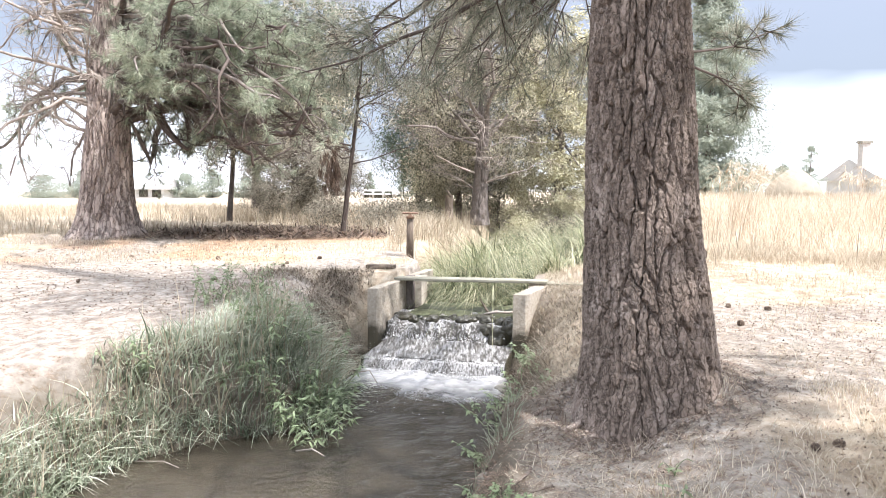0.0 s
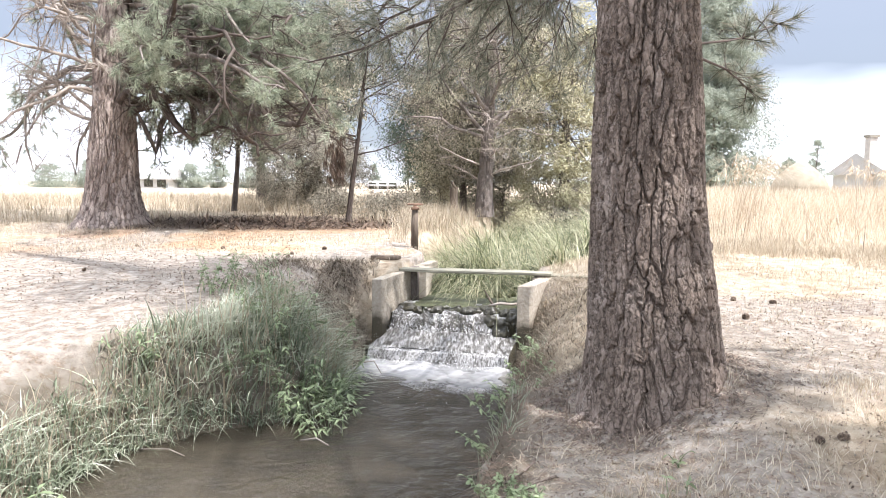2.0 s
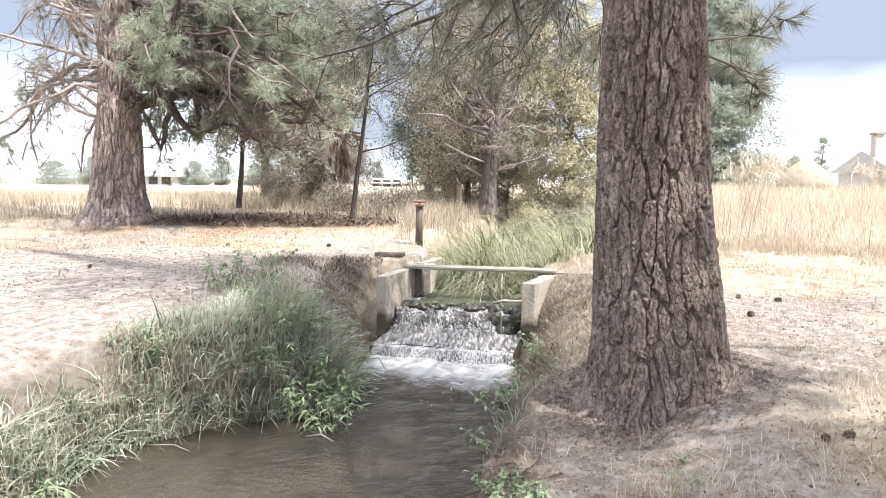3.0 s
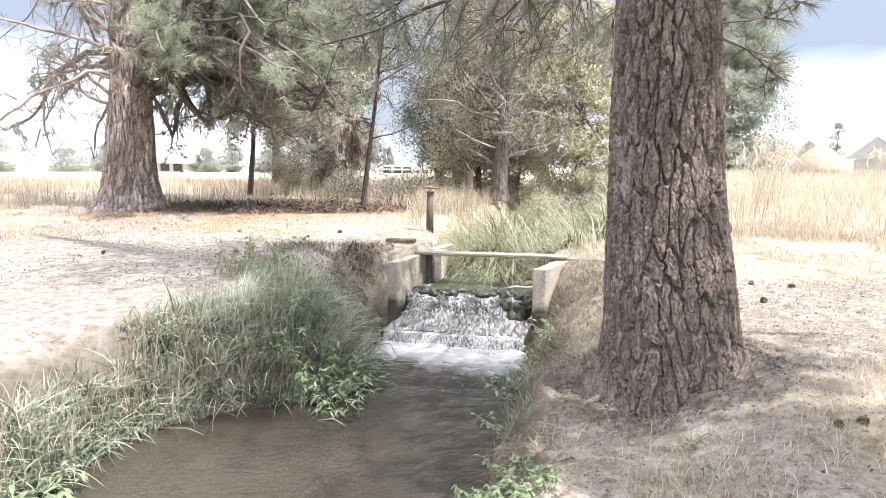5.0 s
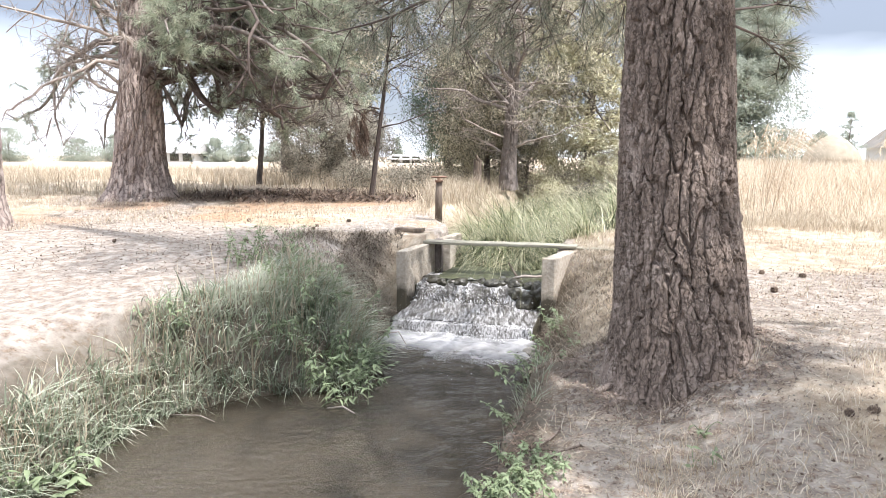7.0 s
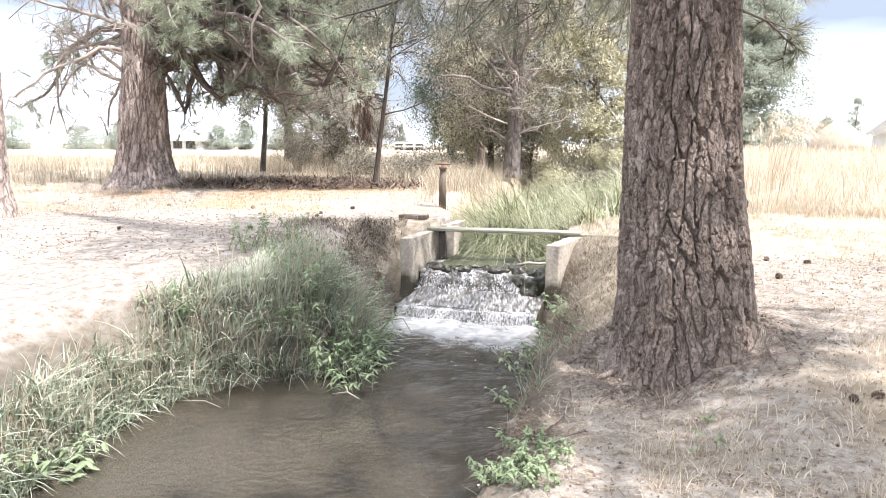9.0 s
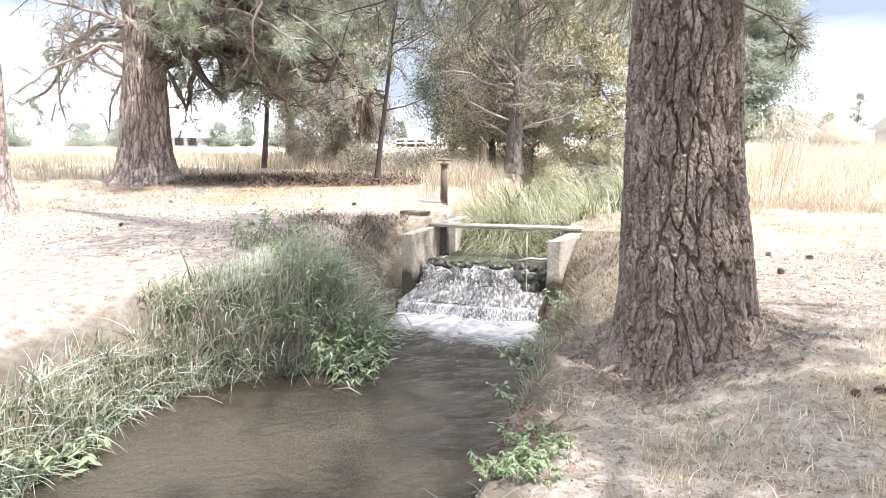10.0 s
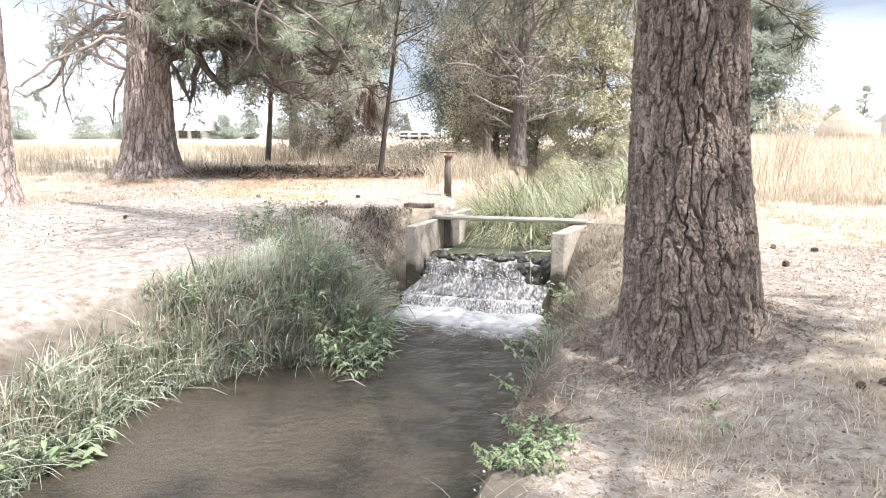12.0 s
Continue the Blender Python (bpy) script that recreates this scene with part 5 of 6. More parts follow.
far_conifer((23.4, 60, 1.25), 22, 6.6, 70000, 51, 0.33, M_HAZED)
far_conifer((33.4, 62, 1.25), 4.9, 1.9, 2200, 52, 0.26, M_HAZED, taper=0.2, label="thin loose green tree far across the field")
far_conifer((29.0, 58, 1.25), 2.9, 1.2, 1500, 53, 0.4, M_HAZED, taper=0.2, label="low dark green conifer far across the field")
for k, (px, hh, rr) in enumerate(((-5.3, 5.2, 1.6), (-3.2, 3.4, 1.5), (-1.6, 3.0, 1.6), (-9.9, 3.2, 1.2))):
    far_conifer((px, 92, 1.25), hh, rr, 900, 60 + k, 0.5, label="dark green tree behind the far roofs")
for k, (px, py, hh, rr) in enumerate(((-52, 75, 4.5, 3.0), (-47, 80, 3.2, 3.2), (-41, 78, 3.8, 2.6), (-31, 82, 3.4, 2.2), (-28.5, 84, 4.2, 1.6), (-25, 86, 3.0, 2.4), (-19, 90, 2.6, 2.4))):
    far_conifer((px, py, 1.25), hh * 0.85, rr * 1.35, 4200, 70 + k, 0.28, M_HAZED, taper=0.2, label="rounded tree at the far edge of the field", name="far_tree")


def house(place, size, roof_h, label, turn=0, chimney=None):
    w, d, h = size
    hs = thing("house", (*place, 1.2), label, "house", "far houses")
    hs.rotation_euler = (0, 0, radians(turn))
    g = Geo()
    box(g, (0, 0, h / 2), (w, d, h), wear=0.03)
    part("wall", g, M_WHITE, hs, shade=False)
    g = Geo()
    e = 0.4
    top = [(-w / 2 - e, 0, h + roof_h), (w / 2 + e, 0, h + roof_h)]
    v = [(-w / 2 - e, -d / 2 - e, h - 0.1), (w / 2 + e, -d / 2 - e, h - 0.1), (w / 2 + e, d / 2 + e, h - 0.1), (-w / 2 - e, d / 2 + e, h - 0.1)]
    lower = [(x, y, z - 0.15) for x, y, z in v]
    g.add(v + top + lower, tris=[(0, 4, 3), (1, 2, 5)], quads=[(0, 1, 5, 4), (2, 3, 4, 5), (6, 7, 1, 0), (7, 8, 2, 1), (8, 9, 3, 2), (9, 6, 0, 3), (6, 9, 8, 7)])
    part("roof", g, M_ROOF, hs, shade=False)
    for k in range(3):
        g = Geo()
        box(g, (-w / 3 + k * w / 3, -d / 2 - 0.02, h * 0.55), (1.0, 0.08, 1.0), wear=0.02)
        part("window", g, M_WETSTONE, hs)
    if chimney:
        g = Geo()
        box(g, (chimney[0], chimney[1], (h + chimney[2]) / 2), (0.7, 0.75, h + chimney[2]), wear=0.03)
        ch = part("chimney", g, M_BRICK, hs, shade=False)
        g = Geo()
        box(g, (chimney[0], chimney[1], h + chimney[2] + 0.1), (0.9, 1.0, 0.22), wear=0.03)
        part("cap", g, M_STONE, ch, shade=False)


house((-34.6, 81), (4.4, 6, 1.3), 1.1, "pale low house across the dry field", 4)
house((-8.2, 89), (3.8, 6, 0.65), 0.45, "low white roofed building across the field", 0)
house((43.0, 63.2), (10, 8.5, 2.1), 1.75, "grey house with a brick chimney behind the dry field", 0, chimney=(-5.2, -1.9, 3.05))

# ---- ground cover ----


def scatter(n, x0, x1, y0, y1, keep=None):
    x, y = RNG.uniform(x0, x1, n), RNG.uniform(y0, y1, n)
    if keep is not None:
        k = RNG.random(n) < keep(x, y)
        x, y = x[k], y[k]
    return x, y, height(x, y)


def stuff(name, label, geo, material, category="grass"):
    ob = part(name, geo, material)
    return tagged(ob, label, category, kind="stuff")


def grass(name, label, material, pts, length, width, bend, segs=3, lean=None, sag=0.38):
    x, y, z = pts
    n = len(x)
    geo = Geo()
    a = RNG.uniform(0, 2 * np.pi, n) if lean is None else lean + RNG.normal(0, 0.8, n)
    blades(geo, np.stack([x, y, z - 0.01], -1), length * RNG.uniform(0.55, 1.25, n), width * RNG.uniform(0.7, 1.3, n), a, bend * RNG.uniform(0.3, 1.6, n), segs, sag=sag)
    return stuff(name, label, geo, material)


def weir_us(x, y):
    rel = np.stack([x - WEIR[0], y - WEIR[1]], -1)
    return rel @ BX, rel @ AX


# reeds in and along the upper channel
def reed_keep(x, y):
    u, s = weir_us(x, y)
    wide = np.interp(s, [1.3, 2.2, 4, 9], [0.8, 1.1, 2.0, 2.2])
    return (s > 1.6) * (np.abs(u - 0.1) < wide) * (u > -0.85) * (1 - 0.5 * (s > 6)) * ~((u < -0.95) & (s < 3.2)) * ~((u > 0.7) & (s < 1.9)) * (0.35 + 0.65 * (vnoise(x, y, 2.5, 77) > 0.35))


x, y, z = scatter(34000, -1.2, 4.5, 9.0, 17.0, reed_keep)
z = np.maximum(z, 0.4)
ln = np.interp(weir_us(x, y)[1], [1.6, 2.2, 2.8], [0.42, 0.6, 1.0]) * (0.75 + 0.5 * vnoise(x, y, 1.1, 78))
swirl = 6.3 * vnoise(x, y, 0.9, 92) + RNG.normal(0, 0.45, len(x))
grass("reed_bed", "tall arching green reeds filling the channel above the weir", M_REED, (x, y, z), ln * 1.3, 0.013, 1.5, 6, lean=swirl, sag=0.72)

# left bank: long grass down to the water
def bank_keep(x, y):
    d = left_edge(y) - x
    inland = 0.26 + 0.18 * vnoise(x * 0 + 1, y, 1.3, 79) + 0.6 * smooth(5.0, 5.7, y)
    dens = smooth(-0.10, 0.05, d) * smooth(inland, inland * 0.55, d) * smooth(7.5, 6.9, y) * ~((np.abs(weir_us(x, y)[0]) < 1.02) & (weir_us(x, y)[1] > -0.15))
    return dens * (0.4 + 0.6 * (vnoise(x, y, 3.0, 80) > 0.3))


def strip_keep(x, y):
    d = left_edge(y) - x
    return smooth(-0.12, 0.02, d) * smooth(0.45, 0.2, d - 0.75 * smooth(5.0, 5.7, y)) * smooth(7.5, 6.9, y) * ~((np.abs(weir_us(x, y)[0]) < 1.02) & (weir_us(x, y)[1] > -0.15))


tall = lambda p: smooth(4.7, 5.6, p[1]) * smooth(7.8, 6.4, p[1])
pts = scatter(46000, -5.0, -0.8, 0.5, 7.4, strip_keep)
grass("bank_grass", "dense short green grass on the far bank of the stream", M_BANKGRASS, pts, 0.15 + 0.05 * tall(pts), 0.012, 0.9, 3)
pts = scatter(30000, -5.0, -0.8, 0.5, 7.4, bank_keep)
grass("bank_grass", "long green grass arching over the water", M_BANKGRASS, pts, 0.27 + 0.14 * tall(pts), 0.016, 1.15, 4, lean=-0.7)
pts = scatter(7000, -5.0, -0.9, 3.0, 7.4, bank_keep)
grass("seed_grass", "pale seeding grass stems on the stream bank", M_SEED, pts, 0.36 + 0.2 * tall(pts), 0.010, 0.4, 3)


# blades that bow over the water from the far bank
pts = scatter(10000, -3.4, -0.9, 3.0, 6.9, lambda x, y: smooth(-0.1, -0.02, left_edge(y) - x) * smooth(0.16, 0.06, left_edge(y) - x))
grass("bank_grass", "green grass bowing down to the water", M_BANKGRASS, (pts[0], pts[1], np.maximum(pts[2], 0.02)), 0.2 + 0.08 * smooth(4.8, 5.4, pts[1]), 0.011, 1.1, 5, lean=-0.8, sag=0.7)
pts = scatter(9000, -2.0, -0.8, 6.7, 9.4, lambda x, y: (weir_us(x, y)[0] < -1.0 + 0.075 * np.maximum(weir_us(x, y)[1], 0)) * smooth(-1.2, -0.9, weir_us(x, y)[1]) * smooth(1.0, 0.6, weir_us(x, y)[1]) * smooth(0.0, 0.06, left_edge(y) - x) * smooth(0.6, 0.3, left_edge(y) - x))
grass("dry_grass", "dead stems hanging over the hollow beside the weir", M_BROWNGRASS, pts, 0.2, 0.009, 1.7, 5, lean=-1.2, sag=0.85)


# right bank fringe
def right_keep(x, y):
    d = x - right_edge(y)
    return smooth(-0.05, 0.03, d) * smooth(0.42, 0.12, d) * (vnoise(x, y, 2.4, 81) > 0.45)


pts = scatter(9000, -0.6, 2.0, 2.0, 7.8, right_keep)
grass("bank_weeds", "thin green weeds along the near waterline", M_BANKGRASS, pts, 0.22, 0.006, 0.7, 3)


# short dry tufts on the right ground and the bank by the wall
def dry_keep(x, y):
    d = x - right_edge(y)
    t = np.hypot(x - 1.46, y - 4.75)
    patch = smooth(0.42, 0.62, fbm(x, y, 1.5, 82))
    return smooth(0.15, 0.6, d) * smooth(0.6, 1.5, t) * (0.02 + 0.08 * smooth(5.5, 7.0, y) + 0.9 * patch) * (0.35 + 0.65 * smooth(6.5, 9.5, y) + 0.6 * smooth(4.2, 3.4, y) * smooth(0.7, 1.3, x))


pts = scatter(64000, 0.3, 8.5, 2.0, 13.5, dry_keep)
grass("dry_grass", "short bleached dry grass on the near bank", M_STRAW, pts, 0.10, 0.006, 0.9, 2)


def field_keep(x, y):
    return (0.25 + 0.75 * smooth(11.5, 13.5, y)) * smooth(9.2, 10.5, y + 0.8 * (fbm(x, y, 0.6, 83) - 0.5)) * smooth(1.8, 3.4, x - 0.05 * (y - 12))


pts = scatter(58000, 2.0, 24.0, 9.0, 34.0, lambda x, y: field_keep(x, y) * (0.25 + 0.75 * smooth(0.35, 0.55, fbm(x, y, 0.9, 87))))
grass("tall_dry_grass", "tall bleached straw-coloured grass in the field", M_STRAW, pts, 0.16 + (0.35 + 0.5 * fbm(pts[0], pts[1], 0.7, 86)) * smooth(9.0, 15.0, pts[1]) * 1.25, 0.008, 0.75, 3)
pts = scatter(17000, 8.0, 60.0, 30.0, 58.0)
grass("tall_dry_grass", "far dry field grass", M_STRAW, pts, 0.9, 0.035, 0.35, 2)


def left_dry(x, y):
    patch = smooth(0.45, 0.6, fbm(x, y, 0.9, 84))
    return (0.06 + patch * 0.6) * (y > 9.2) * (left_edge(y) - x > -2.5) * ~((np.abs(weir_us(x, y)[0]) < 1.0) & (y > 7))


pts = scatter(30000, -10.0, 1.0, 9.2, 15.0, left_dry)
grass("dry_grass", "short dry grass and needles across the clearing", M_STRAW, pts, 0.13, 0.006, 0.8, 2)
pts = scatter(50000, -24.0, 6.0, 14.5, 34.0, lambda x, y: 0.15 + 0.85 * smooth(0.4, 0.55, fbm(x, y, 0.5, 85)))
grass("dry_field_grass", "knee-high dry grass behind the clearing", M_SEED, pts, 0.46, 0.014, 0.5, 2)
pts = scatter(34000, 2.4, 10.0, 7.8, 13.0, lambda x, y: smooth(0.42, 0.62, fbm(x, y, 1.1, 95)) * smooth(7.8, 11.5, y))
grass("dry_grass", "ankle-high tan grass tufts at the edge of the field", M_SEED, pts, 0.10 + 0.24 * smooth(8.5, 12.5, pts[1]), 0.007, 0.8, 3)

# tan seeding grass behind the reeds
pts = scatter(9000, -1.0, 4.0, 11.2, 17.5, lambda x, y: 0.3 + 0.7 * (vnoise(x, y, 1.6, 88) > 0.45))
grass("seed_grass", "tan seeding grass standing behind the reeds", M_SEED, pts, 0.62, 0.009, 0.5, 3)

# dark weed stalks standing in the field
pts = scatter(420, 4.0, 14.0, 10.5, 20.0, lambda x, y: smooth(0.4, 0.6, fbm(x, y, 0.8, 94)))
grass("weed_stalks", "brown seeding weed stalks standing in the dry field", M_BROWNGRASS, pts, 0.75, 0.012, 0.35, 4)
for n, x0, x1, y0, y1, keep in ((170, 5.7, 8.2, 14.4, 16.8, lambda x, y: np.exp(-((x - 0.47 * y + 0.55) / 0.5) ** 2)), (230, 8.5, 16.0, 17.0, 22.0, lambda x, y: smooth(0.56, 0.62, x / y) * 0.8)):
    x, y, z = scatter(n, x0, x1, y0, y1, keep)
    n = len(x)
    tall_stem = RNG.uniform(1.35, 1.95, n) * np.where(y > 17, 0.95, 1.0)
    geo, way = Geo(), RNG.normal(0.6, 0.9, n)
    roots = np.stack([x, y, z - 0.01], -1)
    blades(geo, roots, tall_stem, np.full(n, 0.014), way, np.full(n, 0.25), 4, sag=0.2)
    for _ in range(6):      # the drooping seed heads
        f = RNG.uniform(0.78, 0.98, n)
        d = np.stack([np.cos(way), np.sin(way), 0 * way], -1)
        at = roots + d * (tall_stem * 0.25 * f ** 1.7)[:, None] + np.array([0, 0, 1.0]) * (tall_stem * f * (1 - 0.05 * f))[:, None]
        blades(geo, at, RNG.uniform(0.2, 0.45, n), np.full(n, 0.026), way + RNG.normal(0, 0.35, n), np.full(n, 1.5), 5, sag=0.95)
    stuff("seed_grass", "tall pale plumed seed grass arching over the dry field", geo, M_STRAW)


# brown dry grass on the bank beside the wing wall and under the left wall
def slope_keep(x, y):
    d = x - right_edge(y)
    return smooth(0.0, 0.1, d) * smooth(1.1, 0.6, d) * (y > 5.2) * (y < 8.6) * ~((np.abs(weir_us(x, y)[0]) < 0.98) & (weir_us(x, y)[1] > -0.05))


pts = scatter(11000, 0.4, 2.6, 5.2, 8.6, slope_keep)
grass("dry_grass", "matted brown dry grass on the bank beside the weir wall", M_BROWNGRASS, pts, 0.13, 0.006, 1.6, 4)
pts = scatter(5000, -1.8, -0.93, 6.2, 8.5, lambda x, y: (weir_us(x, y)[0] < -0.97) * smooth(0.5, 0.25, left_edge(y) - x))
lump = scatter(12000, -2.6, -0.93, 6.3, 9.2, lambda x, y: (weir_us(x, y)[0] < -0.97) * (0.15 + 0.85 * smooth(0.35, 0.55, fbm(x, y, 2.0, 93))) * smooth(1.6, 0.8, left_edge(y) - x))
grass("dry_grass", "thin dry grass on the bare bank by the weir", M_BROWNGRASS, lump, 0.11, 0.007, 1.1, 3)
grass("dry_grass", "brown dry grass hanging beside the weir wall", M_BROWNGRASS, pts, 0.17, 0.006, 1.5, 4, lean=-0.8)


pts = scatter(9000, 0.8, 2.8, 7.4, 9.0, lambda x, y: (weir_us(x, y)[0] > 1.0 + 0.22 * np.maximum(weir_us(x, y)[1], 0)) * smooth(-0.6, 0.3, weir_us(x, y)[1]) * (0.3 + 0.7 * vnoise(x, y, 3.0, 103)))
grass("dry_grass", "pale dry grass on the bank top beside the wing wall", M_SEED, pts, 0.11, 0.006, 1.3, 3)


def litter(name, label, material, pts, length, width, lift=0.006, tilt=0.12):
    """Loose needles and twigs lying on the ground."""
    x, y, z = pts
    n = len(x)
    a = RNG.uniform(0, 2 * np.pi, n)
    d = np.stack([np.cos(a), np.sin(a), RNG.normal(0, tilt, n)], -1)
    s = np.stack([-np.sin(a), np.cos(a), np.zeros(n)], -1)
    p = np.stack([x, y, z + lift], -1)
    ln, w = (length * RNG.uniform(0.4, 1.3, n))[:, None], (width * RNG.uniform(0.6, 1.5, n))[:, None]
    q = p + d * ln
    q[:, 2] = np.maximum(q[:, 2], height(q[:, 0], q[:, 1]) + lift * 0.6)
    m = (p + q) / 2 + s * ln * RNG.normal(0, 0.10, (n, 1)) + np.array([0, 0, 1.0]) * w
    verts = np.stack([p - s * w / 2, p + s * w / 2, m - s * w / 2, m + s * w / 2, q], 1).reshape(-1, 3)
    b = np.arange(n)[:, None] * 5
    geo = Geo()
    geo.add(verts, b + np.array([[2, 3, 4]]), b + np.array([[0, 1, 3, 2]]))
    return stuff(name, label, geo, material, "litter")


def near_right(x, y):
    d = x - right_edge(y)
    return smooth(0.1, 0.5, d) * (np.hypot(x - 1.45, y - 4.75) > 0.55) * (0.45 + 0.55 * vnoise(x, y, 2.0, 90))


litter("pine_litter", "fallen pine needles and grass stalks on bare dirt", M_SEED, scatter(24000, 0.2, 6.0, 2.2, 9.0, near_right), 0.05, 0.0024)
litter("pine_litter", "thick grey-tan needles and straw trodden into the dirt", M_SEED, scatter(26000, 0.2, 3.4, 2.5, 5.8, near_right), 0.03, 0.0024, 0.004, 0.05)
litter("pine_litter", "dark needle crumbs trodden into the dirt", M_DUFF, scatter(8000, 0.15, 3.4, 2.5, 5.8, near_right), 0.026, 0.003, 0.004, 0.05)
litter("pine_litter", "brown fallen needles and bark crumbs on bare dirt", M_DUFF, scatter(15000, 0.2, 5.5, 2.2, 9.5, near_right), 0.04, 0.005)
litter("pine_litter", "fallen needles scattered across the clearing", M_DUFF, scatter(26000, -8.0, -1.0, 5.5, 14.0, lambda x, y: smooth(0.25, 0.7, left_edge(y) - x) * smooth(0.5, 0.72, fbm(x, y, 1.1, 91))), 0.06, 0.004)
litter("pine_litter", "brown needles and dead stems strewn at the field edge", M_DUFF, scatter(20000, 2.0, 10.0, 6.5, 13.0, lambda x, y: 0.15 + 0.85 * smooth(0.42, 0.6, fbm(x, y, 0.8, 96))), 0.09, 0.006)
litter("twig_litter", "dark heap of dead twigs and needles under the trees", M_TWIG, scatter(19000, -7.2, -0.8, 13.4, 16.8, lambda x, y: np.exp(-(((x + 4.0) / 2.6) ** 2 + ((y - 15.0) / 1.2) ** 2))), 0.35, 0.02, 0.02, 0.18)

pts = scatter(11000, 0.0, 1.7, 2.9, 7.9, lambda x, y: smooth(0.02, 0.1, x - right_edge(y)) * smooth(0.6, 0.25, x - right_edge(y)) * smooth(0.35, 0.6, fbm(x, y, 3.0, 99)))
grass("rootlets", "fine dark rootlets and dead stems hanging down the worn bank", M_TWIG, pts, 0.10, 0.006, 1.9, 4, lean=3.3, sag=0.8)
pts = scatter(11000, 0.8, 3.6, 2.4, 4.6, lambda x, y: smooth(0.42, 0.62, fbm(x, y, 2.2, 100)) * (0.15 + 0.85 * np.maximum(smooth(3.75, 3.2, y), smooth(1.7, 2.3, x))))
grass("dry_grass", "standing straw-coloured grass tufts on the near bank", M_STRAW, pts, 0.11, 0.0045, 0.65, 3)
pts = scatter(9000, 1.1, 3.2, 8.3, 10.8, lambda x, y: (weir_us(x, y)[0] > 1.05) * (0.3 + 0.7 * vnoise(x, y, 2.5, 101)))
grass("dry_grass", "tan dry grass on the bank behind the wing wall", M_SEED, pts, 0.12, 0.007, 1.1, 3)
pts = scatter(9000, -7.5, -1.6, 6.6, 11.5, lambda x, y: smooth(0.62, 0.72, fbm(x, y, 2.6, 102)) * smooth(0.6, 1.0, left_edge(y) - x))
grass("dry_weeds", "low grey-brown weeds scattered across the clearing", M_BROWNGRASS, pts, 0.07, 0.008, 1.0, 3)

# ---- small things ----


def leaf_mesh(name, material, length=0.1, width=0.028):
    """One lance-shaped leaf, folded on its rib and bowed."""
    geo = Geo()
    t = np.linspace(0, 1, 6)
    w = width * np.sin(np.pi * t ** 0.8) * 0.5
    z = -0.35 * length * t ** 2
    mid = np.stack([t * length, 0 * t, z], -1)
    l, r = mid + np.stack([0 * t, w, 0.35 * w], -1), mid + np.stack([0 * t, -w, 0.35 * w], -1)
    v = np.concatenate([l, mid, r])
    q = [(i, i + 1, 7 + i, 6 + i) for i in range(5)] + [(6 + i, 7 + i, 13 + i, 12 + i) for i in range(5)]
    geo.add(v, quads=q)
    return geo.mesh(name, material)


LEAF = leaf_mesh("leaf", M_WEED, 0.075, 0.02)
LEAF_BROAD = leaf_mesh("leaf", M_WEED, 0.08, 0.03)
LEAF_SMALL = leaf_mesh("leaf", M_WEED, 0.045, 0.02)
LEAF_TINY = leaf_mesh("leaf", M_WEED, 0.032, 0.013)


def weed(place, label, stems, tall, leaf, per, spread, seed, name="weed", lean=(0, 0)):
    """A leafy weed: stems and leaves, each leaf a piece."""
    rng = np.random.default_rng(seed)
    w = thing(name, place, label, "weed", "weeds on the banks")
    for _ in range(stems):
        a = rng.uniform(0, 2 * np.pi)
        o = rng.normal(0, spread * 0.35, 2)
        line = wander((o[0], o[1], -0.04), (math.cos(a) * 0.35 + lean[0], math.sin(a) * 0.35 + lean[1], 1), tall * rng.uniform(0.6, 1.1), 8, 0.06, 0.1, rng)
        g = Geo()
        tube(g, line, np.linspace(0.004, 0.0015, 9), 5, cap=False)
        part("stem", g, M_WEED, w)
        for k in range(per):
            i = rng.uniform(1.5, 8)
            p = line[int(i)] + (line[min(8, int(i) + 1)] - line[int(i)]) * (i % 1)
            ob = new("leaf", leaf)
            ob.parent = w
            ob.location = p
            ob.rotation_euler = (rng.normal(0, 0.4), rng.uniform(-0.5, 0.5), a + k * 2.4 + rng.normal(0, 0.3))
            ob.scale = (rng.uniform(0.7, 1.25),) * 3
    return w


LEFT_WEED = "leafy green weed with lance-shaped leaves overhanging the water"
for k, (x, y, tall) in enumerate(((-1.08, 5.42, 0.5), (-1.22, 5.55, 0.6), (-1.0, 5.7, 0.55), (-1.38, 5.6, 0.5), (-1.12, 5.9, 0.6), (-1.5, 5.75, 0.5), (-1.0, 6.15, 0.5), (-1.75, 5.6, 0.42))):
    weed((x, y, max(0.0, float(height(x, y)))), LEFT_WEED, 6, tall, LEAF, 11, 0.3, 200 + k, lean=(0.25, -0.2))
wrng = np.random.default_rng(190)
for k in range(16):
    y = wrng.uniform(5.25, 6.9)
    x = float(left_edge(y)) - wrng.uniform(0.0, 0.75)
    weed((x, y, max(0.0, float(height(x, y)))), "slender grey-green weed among the bank grass", 5, wrng.uniform(0.4, 0.6), LEAF, 12, 0.3, 300 + k, lean=(0.15, -0.2))
for k, (x, y) in enumerate(((-2.35, 6.9), (-2.2, 7.15), (-1.95, 7.3), (-1.15, 7.5), (-2.5, 7.0), (-2.05, 7.0), (-1.75, 7.2))):
    weed((x, y, float(height(x, y))), "thin dark weed on the bank top", 6, 0.55, LEAF_SMALL, 14, 0.25, 220 + k)
